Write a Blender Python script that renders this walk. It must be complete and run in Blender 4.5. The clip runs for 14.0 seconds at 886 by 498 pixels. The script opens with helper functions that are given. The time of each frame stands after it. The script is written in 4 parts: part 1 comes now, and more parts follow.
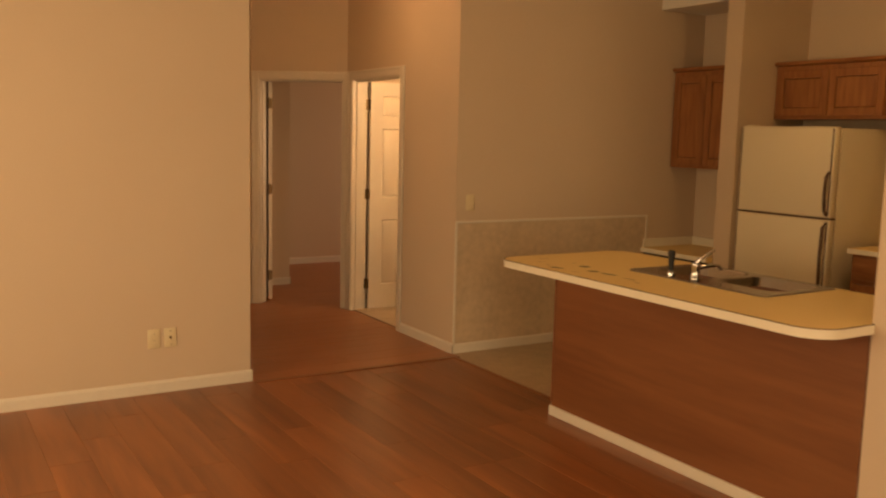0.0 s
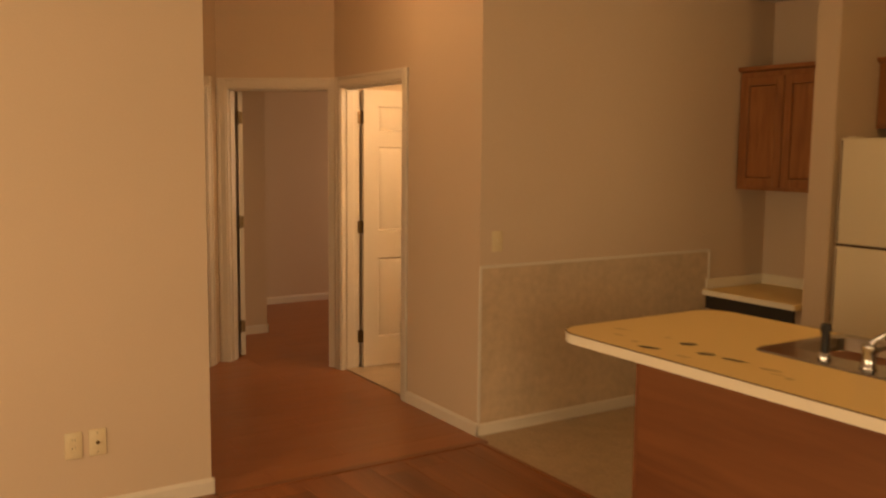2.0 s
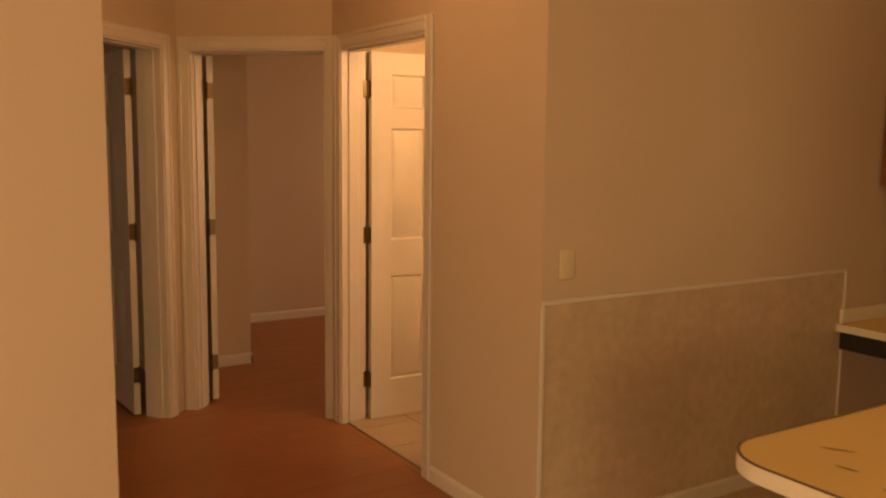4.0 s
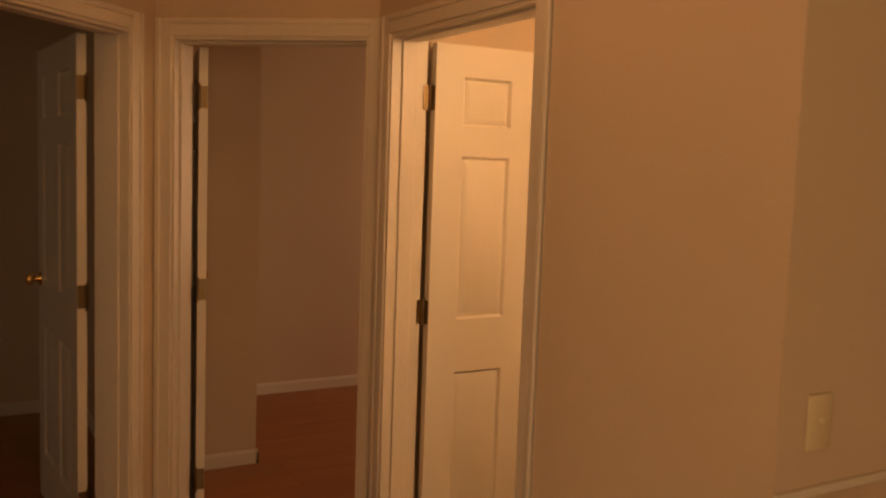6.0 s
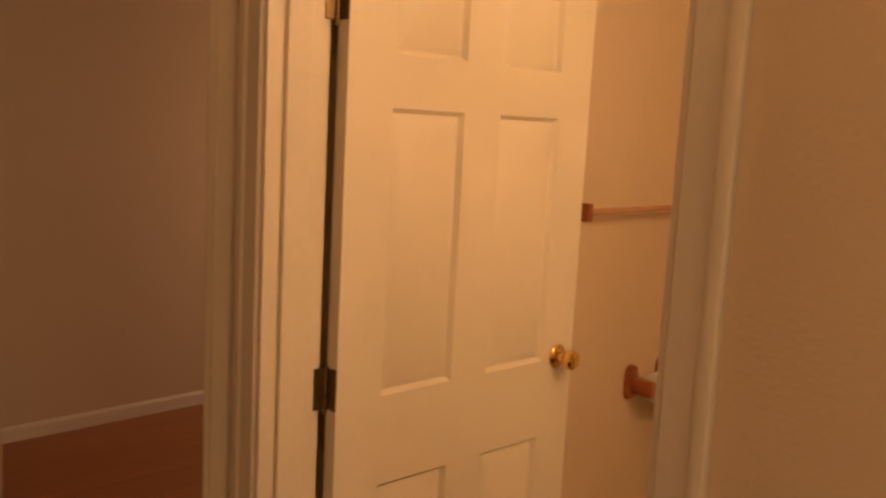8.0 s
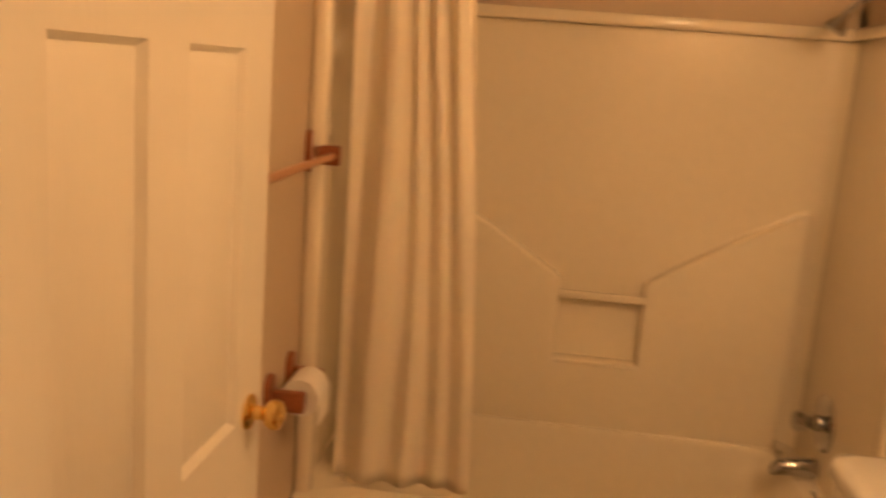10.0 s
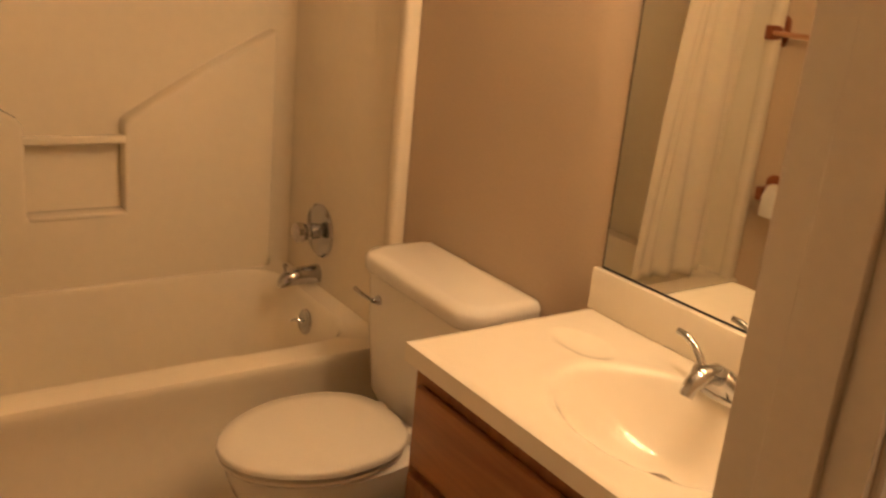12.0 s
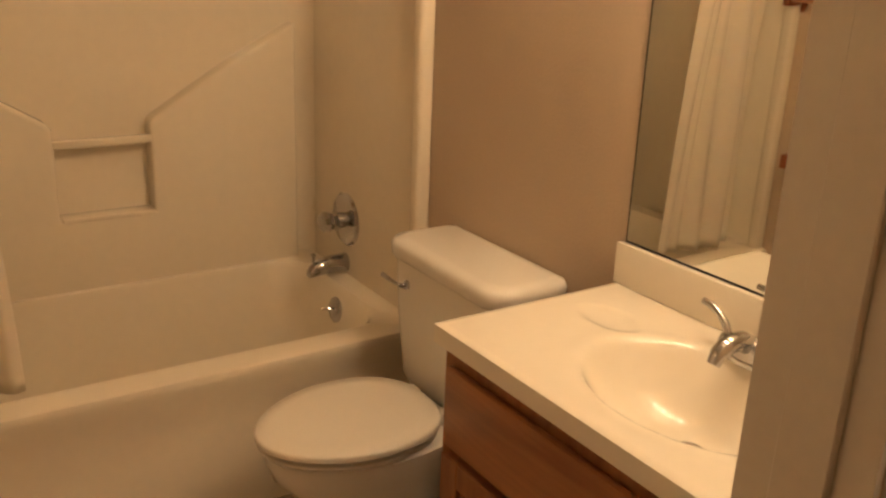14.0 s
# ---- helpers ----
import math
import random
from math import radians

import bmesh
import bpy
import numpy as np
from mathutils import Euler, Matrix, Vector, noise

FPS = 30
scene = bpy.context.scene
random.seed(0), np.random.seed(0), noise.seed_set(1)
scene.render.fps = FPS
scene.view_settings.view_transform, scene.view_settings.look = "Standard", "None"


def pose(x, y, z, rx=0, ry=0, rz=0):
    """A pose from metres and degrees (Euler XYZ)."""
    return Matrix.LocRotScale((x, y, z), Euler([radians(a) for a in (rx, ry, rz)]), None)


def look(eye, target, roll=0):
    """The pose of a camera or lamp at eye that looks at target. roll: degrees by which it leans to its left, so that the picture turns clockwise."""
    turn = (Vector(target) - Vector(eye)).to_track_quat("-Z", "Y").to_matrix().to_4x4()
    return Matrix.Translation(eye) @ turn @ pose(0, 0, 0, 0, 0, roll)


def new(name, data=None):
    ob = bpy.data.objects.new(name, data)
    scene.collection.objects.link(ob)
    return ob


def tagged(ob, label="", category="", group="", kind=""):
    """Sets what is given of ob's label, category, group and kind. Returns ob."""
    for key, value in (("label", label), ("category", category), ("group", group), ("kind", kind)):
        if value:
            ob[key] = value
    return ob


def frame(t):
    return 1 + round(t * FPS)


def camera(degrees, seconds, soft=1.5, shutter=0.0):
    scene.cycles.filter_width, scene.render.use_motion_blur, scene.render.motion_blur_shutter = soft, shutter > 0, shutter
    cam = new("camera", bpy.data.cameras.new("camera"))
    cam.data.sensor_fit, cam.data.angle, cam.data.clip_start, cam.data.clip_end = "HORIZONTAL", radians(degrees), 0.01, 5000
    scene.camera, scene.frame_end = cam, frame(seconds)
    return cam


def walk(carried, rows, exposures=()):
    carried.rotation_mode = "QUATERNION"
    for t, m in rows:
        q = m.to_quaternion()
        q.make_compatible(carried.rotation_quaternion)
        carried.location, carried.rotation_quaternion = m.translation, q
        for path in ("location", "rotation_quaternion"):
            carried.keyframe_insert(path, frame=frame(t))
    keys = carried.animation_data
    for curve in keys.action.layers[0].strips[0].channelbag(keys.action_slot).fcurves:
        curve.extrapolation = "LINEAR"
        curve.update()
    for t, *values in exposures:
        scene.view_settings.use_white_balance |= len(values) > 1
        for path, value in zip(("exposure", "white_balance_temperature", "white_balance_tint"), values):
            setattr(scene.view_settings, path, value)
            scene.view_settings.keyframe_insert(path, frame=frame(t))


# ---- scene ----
cam = camera(53.2, 14.0, 2.2, 0.5)
PATH = [
    (0, (-1.825, -5.259, 1.567), (-0.793, -3.564, 1.312), 1.4),
    (0.5, (-1.672, -4.897, 1.527), (-0.650, -3.197, 1.269), 2.1),
    (1, (-1.544, -4.580, 1.547), (-0.432, -2.938, 1.287), 0.6),
    (1.5, (-1.424, -4.269, 1.588), (-0.307, -2.628, 1.341), 0.8),
    (2, (-1.249, -3.906, 1.595), (-0.182, -2.229, 1.372), 0.6),
    (2.2, (-1.205, -3.750, 1.604), (-0.140, -2.070, 1.392), 1.1),
    (4.3, (-0.380, -2.297, 1.551), (0.656, -0.605, 1.301), 0.3),
    (4.5, (-0.298, -2.155, 1.565), (0.699, -0.437, 1.331), 0.3),
    (5, (-0.136, -1.798, 1.570), (0.787, -0.035, 1.365), 1.1),
    (5.5, (-0.023, -1.416, 1.598), (0.927, 0.333, 1.402), 1.9),
    (6, (0.110, -1.067, 1.573), (1.101, 0.661, 1.387), 2.0),
    (6.5, (0.248, -0.687, 1.566), (1.262, 1.028, 1.394), 2.2),
    (7, (0.355, -0.326, 1.580), (1.452, 1.337, 1.409), 2.7),
    (7.2, (0.407, -0.193, 1.573), (1.531, 1.450, 1.382), 3.0),
    (9.3, (0.862, 1.061, 1.598), (2.703, 1.746, 1.221), 2.9),
    (9.5, (0.917, 1.113, 1.592), (2.790, 1.705, 1.214), 3.1),
    (9.7, (0.955, 1.161, 1.592), (2.859, 1.637, 1.207), 3.4),
    (10, (0.985, 1.265, 1.601), (2.936, 1.461, 1.207), 4.4),
    (10.5, (1.050, 1.451, 1.562), (2.962, 1.088, 1.099), 5.5),
    (11, (1.167, 1.515, 1.536), (2.979, 0.846, 1.016), 5.1),
    (11.5, (1.218, 1.532, 1.508), (2.924, 0.650, 0.949), 4.9),
    (12, (1.185, 1.598, 1.491), (2.734, 0.489, 0.881), 5.5),
    (12.5, (1.199, 1.581, 1.466), (2.702, 0.456, 0.777), 3.8),
    (13, (1.189, 1.589, 1.474), (2.679, 0.461, 0.760), 3.1),
    (13.5, (1.165, 1.627, 1.486), (2.678, 0.516, 0.795), 2.7),
    (14, (1.161, 1.604, 1.491), (2.735, 0.553, 0.847), 2.3),
]
walk(cam, [(t, look(eye, target, roll)) for t, eye, target, roll in PATH],
     [(0.0, 0.07, 7000, 11), (2.0, 0.06, 7100, 12), (5.0, -0.08, 7900, 21), (6.4, -0.38, 7750, 21), (7.2, -0.36, 7700, 21), (9.3, -0.22, 7300, 15), (10.2, -0.15, 7200, 14), (11.0, 0.0, 7000, 13), (12.5, -0.04, 5900, 7), (14.0, -0.08, 5500, 3)])

# ---------------------------------------------------------------- light
world = bpy.data.worlds.new("world")
scene.world = world
world.use_nodes = True
sky = world.node_tree.nodes.new("ShaderNodeTexSky")
sky.sky_type, sky.sun_disc = "NISHITA", False
sky.sun_elevation, sky.sun_rotation = radians(35), radians(200)
world.node_tree.links.new(sky.outputs[0], world.node_tree.nodes["Background"].inputs[0])
world.node_tree.nodes["Background"].inputs[1].default_value = 0.08


def lamp(name, kind, m, energy, colour, size=0.1, size_y=None):
    data = bpy.data.lights.new(name, kind)
    data.energy, data.color = energy, colour
    if kind == "AREA":
        data.shape, data.size, data.size_y = "RECTANGLE", size, size_y or size
    else:
        data.shadow_soft_size = size
    ob = new(name, data)
    ob.matrix_world = m
    return ob


DAY = (1.0, 0.72, 0.40)
TUNGSTEN = (1.0, 0.63, 0.33)
# daylight in the openings of the living room's two windows
lamp("window_light_west", "AREA", look((-3.52, -2.45, 1.45), (0.0, -2.1, 0.9)), 70, DAY, 1.7, 1.3)
lamp("window_light_south", "AREA", look((-1.2, -7.42, 1.3), (-1.0, 0.0, 0.8)), 82, DAY, 1.8, 1.9)
# fill lights for the dim bedrooms, set in added, unseen windows
lamp("bedroom_fill_light", "AREA", look((4.42, 3.4, 1.45), (1.2, 3.8, 1.0)), 19, (1.0, 0.60, 0.34), 1.2, 1.3)
lamp("small_bedroom_fill_light", "AREA", look((-2.82, 3.02, 1.45), (0.0, 3.4, 1.0)), 4.5, (1.0, 0.70, 0.40), 1.2, 1.3)
# lamps of the place: kitchen ceiling, hall ceiling, bar over the bathroom mirror
lamp("kitchen_lamp_light", "POINT", pose(2.55, -2.55, 2.68), 17, (1.0, 0.60, 0.24), 0.12)
lamp("hall_lamp_light", "POINT", pose(0.70, 0.62, 2.66), 9.2, (1.0, 0.52, 0.22), 0.1)
for bulb_x in (1.75, 1.93, 2.11, 2.29):
    lamp("vanity_bulb_light", "POINT", pose(bulb_x, 0.48, 2.03), 7.6, TUNGSTEN, 0.045)


# ---------------------------------------------------------------- materials
def mat(name, colour, rough=0.5, metal=0.0, vary=0.06, scale=6.0, fine=90.0, bump=0.02, coat=0.0, per_object=0.0, stretch=(1, 1, 1), spec=0.5):
    """A surface with two scales of variation in tone, a little in gloss, and a fine relief."""
    m = bpy.data.materials.new(name)
    m.use_nodes = True
    nodes, links = m.node_tree.nodes, m.node_tree.links
    bsdf = nodes["Principled BSDF"]
    bsdf.inputs["Metallic"].default_value, bsdf.inputs["Specular IOR Level"].default_value = metal, spec
    bsdf.inputs["Coat Weight"].default_value = coat
    coord, mapping = nodes.new("ShaderNodeTexCoord"), nodes.new("ShaderNodeMapping")
    mapping.inputs["Scale"].default_value = stretch
    links.new(coord.outputs["Object"], mapping.inputs[0])
    big, small = nodes.new("ShaderNodeTexNoise"), nodes.new("ShaderNodeTexNoise")
    for n, s, d in ((big, scale, 4.0), (small, fine, 3.0)):
        n.inputs["Scale"].default_value, n.inputs["Detail"].default_value = s, d
        links.new(mapping.outputs[0], n.inputs["Vector"])
    add = nodes.new("ShaderNodeMath")
    add.operation = "ADD"
    links.new(big.outputs["Fac"], add.inputs[0])
    links.new(small.outputs["Fac"], add.inputs[1])
    ramp = nodes.new("ShaderNodeMapRange")
    ramp.inputs["From Min"].default_value, ramp.inputs["From Max"].default_value = 0.6, 1.4
    ramp.inputs["To Min"].default_value, ramp.inputs["To Max"].default_value = 1 - vary, 1 + vary
    links.new(add.outputs[0], ramp.inputs["Value"])
    tone = nodes.new("ShaderNodeHueSaturation")
    tone.inputs["Color"].default_value = (*colour, 1)
    value = ramp.outputs[0]
    if per_object:
        info, rand, mul = nodes.new("ShaderNodeObjectInfo"), nodes.new("ShaderNodeMapRange"), nodes.new("ShaderNodeMath")
        rand.inputs["To Min"].default_value, rand.inputs["To Max"].default_value = 1 - per_object, 1 + per_object
        mul.operation = "MULTIPLY"
        links.new(info.outputs["Random"], rand.inputs["Value"])
        links.new(rand.outputs[0], mul.inputs[0])
        links.new(value, mul.inputs[1])
        value = mul.outputs[0]
    links.new(value, tone.inputs["Value"])
    links.new(tone.outputs[0], bsdf.inputs["Base Color"])
    gloss = nodes.new("ShaderNodeMapRange")
    gloss.inputs["To Min"].default_value, gloss.inputs["To Max"].default_value = max(rough - 0.03, 0.02), min(rough + 0.03, 1)
    links.new(big.outputs["Fac"], gloss.inputs["Value"])
    links.new(gloss.outputs[0], bsdf.inputs["Roughness"])
    if bump:
        relief = nodes.new("ShaderNodeBump")
        relief.inputs["Strength"].default_value, relief.inputs["Distance"].default_value = 0.6, bump * 0.05
        links.new(small.outputs["Fac"], relief.inputs["Height"])
        links.new(relief.outputs[0], bsdf.inputs["Normal"])
    return m


def wood(name, dark, light, rough=0.4, along=0, rings=10.0, per_object=0.0, coat=0.0, distort=3.0, fine=0.45, relief_depth=0.00012):
    """Wood whose grain runs along one axis: long streaks, cathedral figure, fine pores."""
    m = bpy.data.materials.new(name)
    m.use_nodes = True
    nodes, links = m.node_tree.nodes, m.node_tree.links
    bsdf = nodes["Principled BSDF"]
    bsdf.inputs["Coat Weight"].default_value, bsdf.inputs["Coat Roughness"].default_value = coat, 0.25
    coord, mapping = nodes.new("ShaderNodeTexCoord"), nodes.new("ShaderNodeMapping")
    sizes = [1.0, 1.0, 1.0]
    sizes[along] = 0.09
    mapping.inputs["Scale"].default_value = sizes
    shift = nodes.new("ShaderNodeVectorMath")
    shift.operation = "MULTIPLY_ADD"
    info = nodes.new("ShaderNodeObjectInfo")
    shift.inputs[1].default_value = (17.0, 11.0, 5.0)
    links.new(info.outputs["Random"], shift.inputs[0])
    links.new(coord.outputs["Object"], shift.inputs[2])
    links.new(shift.outputs[0], mapping.inputs[0])
    figure, pores, streak = nodes.new("ShaderNodeTexNoise"), nodes.new("ShaderNodeTexNoise"), nodes.new("ShaderNodeTexNoise")
    for n, s, d, w in ((figure, rings, 5.0, distort), (pores, 160.0, 2.0, 0.0), (streak, 38.0, 3.0, 0.4)):
        n.inputs["Scale"].default_value, n.inputs["Detail"].default_value, n.inputs["Distortion"].default_value = s, d, w
        links.new(mapping.outputs[0], n.inputs["Vector"])
    mix = nodes.new("ShaderNodeMix")
    mix.data_type = "FLOAT"
    mix.inputs[0].default_value = fine
    links.new(figure.outputs["Fac"], mix.inputs[2])
    links.new(streak.outputs["Fac"], mix.inputs[3])
    ramp = nodes.new("ShaderNodeValToRGB")
    ramp.color_ramp.elements[0].position, ramp.color_ramp.elements[1].position = 0.33, 0.66
    ramp.color_ramp.elements[0].color, ramp.color_ramp.elements[1].color = (*dark, 1), (*light, 1)
    links.new(mix.outputs[0], ramp.inputs[0])
    tone = nodes.new("ShaderNodeHueSaturation")
    rand = nodes.new("ShaderNodeMapRange")
    rand.inputs["To Min"].default_value, rand.inputs["To Max"].default_value = 1 - per_object, 1 + per_object
    links.new(info.outputs["Random"], rand.inputs["Value"])
    links.new(rand.outputs[0], tone.inputs["Value"])
    links.new(ramp.outputs[0], tone.inputs["Color"])
    links.new(tone.outputs[0], bsdf.inputs["Base Color"])
    gloss = nodes.new("ShaderNodeMapRange")
    gloss.inputs["To Min"].default_value, gloss.inputs["To Max"].default_value = rough - 0.03, rough + 0.04
    links.new(streak.outputs["Fac"], gloss.inputs["Value"])
    links.new(gloss.outputs[0], bsdf.inputs["Roughness"])
    relief = nodes.new("ShaderNodeBump")
    relief.inputs["Strength"].default_value, relief.inputs["Distance"].default_value = 0.25, relief_depth
    links.new(pores.outputs["Fac"], relief.inputs["Height"])
    links.new(relief.outputs[0], bsdf.inputs["Normal"])
    return m


WALL = mat("painted_wall", (0.61, 0.49, 0.36), 0.62, vary=0.035, scale=1.6, fine=130, bump=0.03, spec=0.35)
CEILING = mat("ceiling_paint", (0.72, 0.68, 0.60), 0.85, vary=0.03, scale=2, fine=70, bump=0.08)
TRIM = mat("trim_paint", (0.70, 0.64, 0.54), 0.38, vary=0.04, scale=3, fine=60, bump=0.015)
DOOR = mat("door_paint", (0.70, 0.645, 0.545), 0.40, vary=0.014, scale=4, fine=120, bump=0.02, stretch=(1, 1, 0.15))
LAMINATE = wood("laminate_planks", (0.175, 0.057, 0.018), (0.335, 0.118, 0.038), 0.31, 1, 4.0, 0.17, 0.0, 1.6, 0.22, 0.00003)
HALL_LAMINATE = wood("hall_laminate_planks", (0.295, 0.105, 0.035), (0.37, 0.140, 0.047), 0.33, 0, 5.0, 0.04, 0.0, 2.0)
SUBFLOOR = mat("floor_joint", (0.06, 0.025, 0.012), 0.8, vary=0.1)
STRIP = wood("threshold_wood", (0.19, 0.07, 0.026), (0.26, 0.095, 0.034), 0.35, 0, 8.0)
VINYL = mat("kitchen_vinyl", (0.42, 0.315, 0.20), 0.42, vary=0.2, scale=9, fine=45, bump=0.02)
BATH_TILE = mat("bath_floor_tile", (0.46, 0.36, 0.25), 0.4, vary=0.15, scale=8, fine=50, bump=0.02, per_object=0.05)
GROUT = mat("grout", (0.32, 0.26, 0.19), 0.9, vary=0.1)
WAINSCOT = mat("marbled_board", (0.57, 0.45, 0.31), 0.34, vary=0.17, scale=3.5, fine=20, bump=0.01)
COUNTER = mat("counter_laminate", (0.84, 0.63, 0.27), 0.48, vary=0.02, scale=2, fine=240, bump=0.0)
COUNTER_EDGE = mat("counter_edge", (0.78, 0.72, 0.58), 0.4, vary=0.04, scale=9, fine=100)
EDGE_SEAM = mat("edge_seam", (0.16, 0.10, 0.05), 0.6)
BURN = mat("scorched_laminate", (0.035, 0.025, 0.02), 0.6, vary=0.5, scale=40, fine=200)
SCUFF = mat("scuffed_laminate", (0.36, 0.25, 0.12), 0.6, vary=0.3, scale=40, fine=200)
PANEL = wood("peninsula_veneer", (0.145, 0.050, 0.019), (0.235, 0.090, 0.034), 0.42, 1, 2.2, 0.03, 0.0, 3.4, 0.2, 0.00005)
OAK = wood("stained_oak", (0.20, 0.07, 0.022), (0.36, 0.15, 0.05), 0.38, 2, 12.0, 0.07, 0.1)
OAK_SIDE = wood("stained_oak_level", (0.20, 0.07, 0.022), (0.36, 0.15, 0.05), 0.38, 0, 12.0, 0.07, 0.1)
OAK_DEEP = wood("stained_oak_rail", (0.20, 0.07, 0.022), (0.36, 0.15, 0.05), 0.38, 1, 12.0, 0.07, 0.1)
CHERRY = wood("reddish_wood", (0.22, 0.06, 0.025), (0.33, 0.105, 0.045), 0.32, 0, 14.0, 0.05, 0.2)
PALE_ROD = wood("pale_rod_wood", (0.42, 0.21, 0.11), (0.55, 0.30, 0.17), 0.4, 0, 14.0)
STEEL = mat("brushed_steel", (0.44, 0.42, 0.40), 0.22, 1.0, vary=0.05, scale=5, fine=120, bump=0.01, stretch=(1, 0.05, 1))
CHROME = mat("chrome", (0.50, 0.50, 0.51), 0.06, 1.0, vary=0.02, bump=0.0)
BRASS = mat("polished_brass", (0.80, 0.55, 0.22), 0.16, 1.0, vary=0.05, scale=30, bump=0.0)
HINGE = mat("aged_brass", (0.20, 0.14, 0.075), 0.42, 1.0, vary=0.15, scale=60, bump=0.0)
BLACK = mat("black_plastic", (0.012, 0.012, 0.014), 0.4, vary=0.1, bump=0.0)
DARK = mat("dark_gap", (0.02, 0.016, 0.012), 0.7, vary=0.1, bump=0.0)
FRIDGE = mat("almond_enamel", (0.76, 0.68, 0.50), 0.40, vary=0.02, scale=3, fine=220, bump=0.05)
SEAM = mat("fridge_trim_brown", (0.10, 0.055, 0.03), 0.45, vary=0.1)
TUB = mat("gelcoat", (0.85, 0.775, 0.635), 0.06, vary=0.025, scale=3, fine=30, bump=0.0)
PORCELAIN = mat("porcelain", (0.82, 0.79, 0.72), 0.08, vary=0.015, scale=4, bump=0.0, coat=0.4)
SEAT = mat("seat_plastic", (0.80, 0.75, 0.66), 0.22, vary=0.02, scale=5, bump=0.0)
MARBLE = mat("cultured_marble", (0.86, 0.80, 0.68), 0.13, vary=0.02, scale=5, fine=30, bump=0.0, coat=0.3)
PLATE = mat("almond_plate", (0.68, 0.58, 0.38), 0.4, vary=0.04, scale=20)
PAPER = mat("toilet_paper", (0.86, 0.82, 0.75), 0.9, vary=0.04, scale=30, fine=200, bump=0.06)
CURTAIN = mat("curtain_vinyl", (0.84, 0.76, 0.63), 0.34, vary=0.03, scale=5, fine=40, bump=0.0)
BAG = mat("clear_bag", (0.62, 0.60, 0.56), 0.12, vary=0.1, scale=14, bump=0.0, spec=0.9)
CURTAIN.node_tree.nodes["Principled BSDF"].inputs["Transmission Weight"].default_value = 0.0
CURTAIN.node_tree.nodes["Principled BSDF"].inputs["Subsurface Weight"].default_value = 0.15
CURTAIN.node_tree.nodes["Principled BSDF"].inputs["Subsurface Radius"].default_value = (0.02, 0.015, 0.01)
MIRROR = bpy.data.materials.new("mirror_silver")
MIRROR.use_nodes = True
for key, v in (("Base Color", (0.86, 0.88, 0.84, 1)), ("Metallic", 1.0), ("Roughness", 0.015)):
    MIRROR.node_tree.nodes["Principled BSDF"].inputs[key].default_value = v
GLASS = bpy.data.materials.new("window_glass")
GLASS.use_nodes = True
for key, v in (("Transmission Weight", 1.0), ("Roughness", 0.0), ("IOR", 1.45)):
    GLASS.node_tree.nodes["Principled BSDF"].inputs[key].default_value = v
BULB = bpy.data.materials.new("lit_bulb")
BULB.use_nodes = True
for key, v in (("Base Color", (1, 0.9, 0.7, 1)), ("Emission Color", (1.0, 0.66, 0.32, 1)), ("Emission Strength", 6.0)):
    BULB.node_tree.nodes["Principled BSDF"].inputs[key].default_value = v


# ---------------------------------------------------------------- mesh helpers
def box(x0, y0, z0, x1, y1, z1, bevel=0.0, seg=1, bm=None, m=None):
    bm = bm or bmesh.new()
    c = Vector(((x0 + x1) / 2, (y0 + y1) / 2, (z0 + z1) / 2))
    r = bmesh.ops.create_cube(bm, size=1, matrix=(m or Matrix()) @ Matrix.Translation(c) @ Matrix.Diagonal((abs(x1 - x0), abs(y1 - y0), abs(z1 - z0), 1)))
    if bevel:
        edges = list({e for v in r["verts"] for e in v.link_edges})
        bmesh.ops.bevel(bm, geom=edges, offset=bevel, segments=seg, profile=0.5, affect="EDGES")
    return bm


def rod(a, b, r0, r1=None, n=20, bm=None):
    bm = bm or bmesh.new()
    a, b = Vector(a), Vector(b)
    turn = (b - a).to_track_quat("Z", "Y").to_matrix().to_4x4()
    bmesh.ops.create_cone(bm, cap_ends=True, segments=n, radius1=r0, radius2=r0 if r1 is None else r1, depth=(b - a).length, matrix=Matrix.Translation((a + b) / 2) @ turn)
    return bm


def lathe(profile, m=None, n=28, sx=1.0, sy=1.0, bm=None):
    """Rings of (radius, height) turned about z, closed at both ends."""
    bm = bm or bmesh.new()
    m = m or Matrix()
    rings = []
    for r, z in profile:
        rings.append([bm.verts.new(m @ Vector((sx * r * math.cos(2 * math.pi * k / n), sy * r * math.sin(2 * math.pi * k / n), z))) for k in range(n)])
    for a, b in zip(rings, rings[1:]):
        for k in range(n):
            bm.faces.new((a[k], a[(k + 1) % n], b[(k + 1) % n], b[k]))
    bm.faces.new(rings[0][::-1])
    bm.faces.new(rings[-1])
    bmesh.ops.recalc_face_normals(bm, faces=bm.faces)
    return bm


def loft(rings):
    """Closed rings of points, skinned and capped."""
    bm = bmesh.new()
    made = [[bm.verts.new(p) for p in ring] for ring in rings]
    n = len(made[0])
    for a, b in zip(made, made[1:]):
        for k in range(n):
            bm.faces.new((a[k], a[(k + 1) % n], b[(k + 1) % n], b[k]))
    bm.faces.new(made[0][::-1])
    bm.faces.new(made[-1])
    bmesh.ops.recalc_face_normals(bm, faces=bm.faces)
    return bm


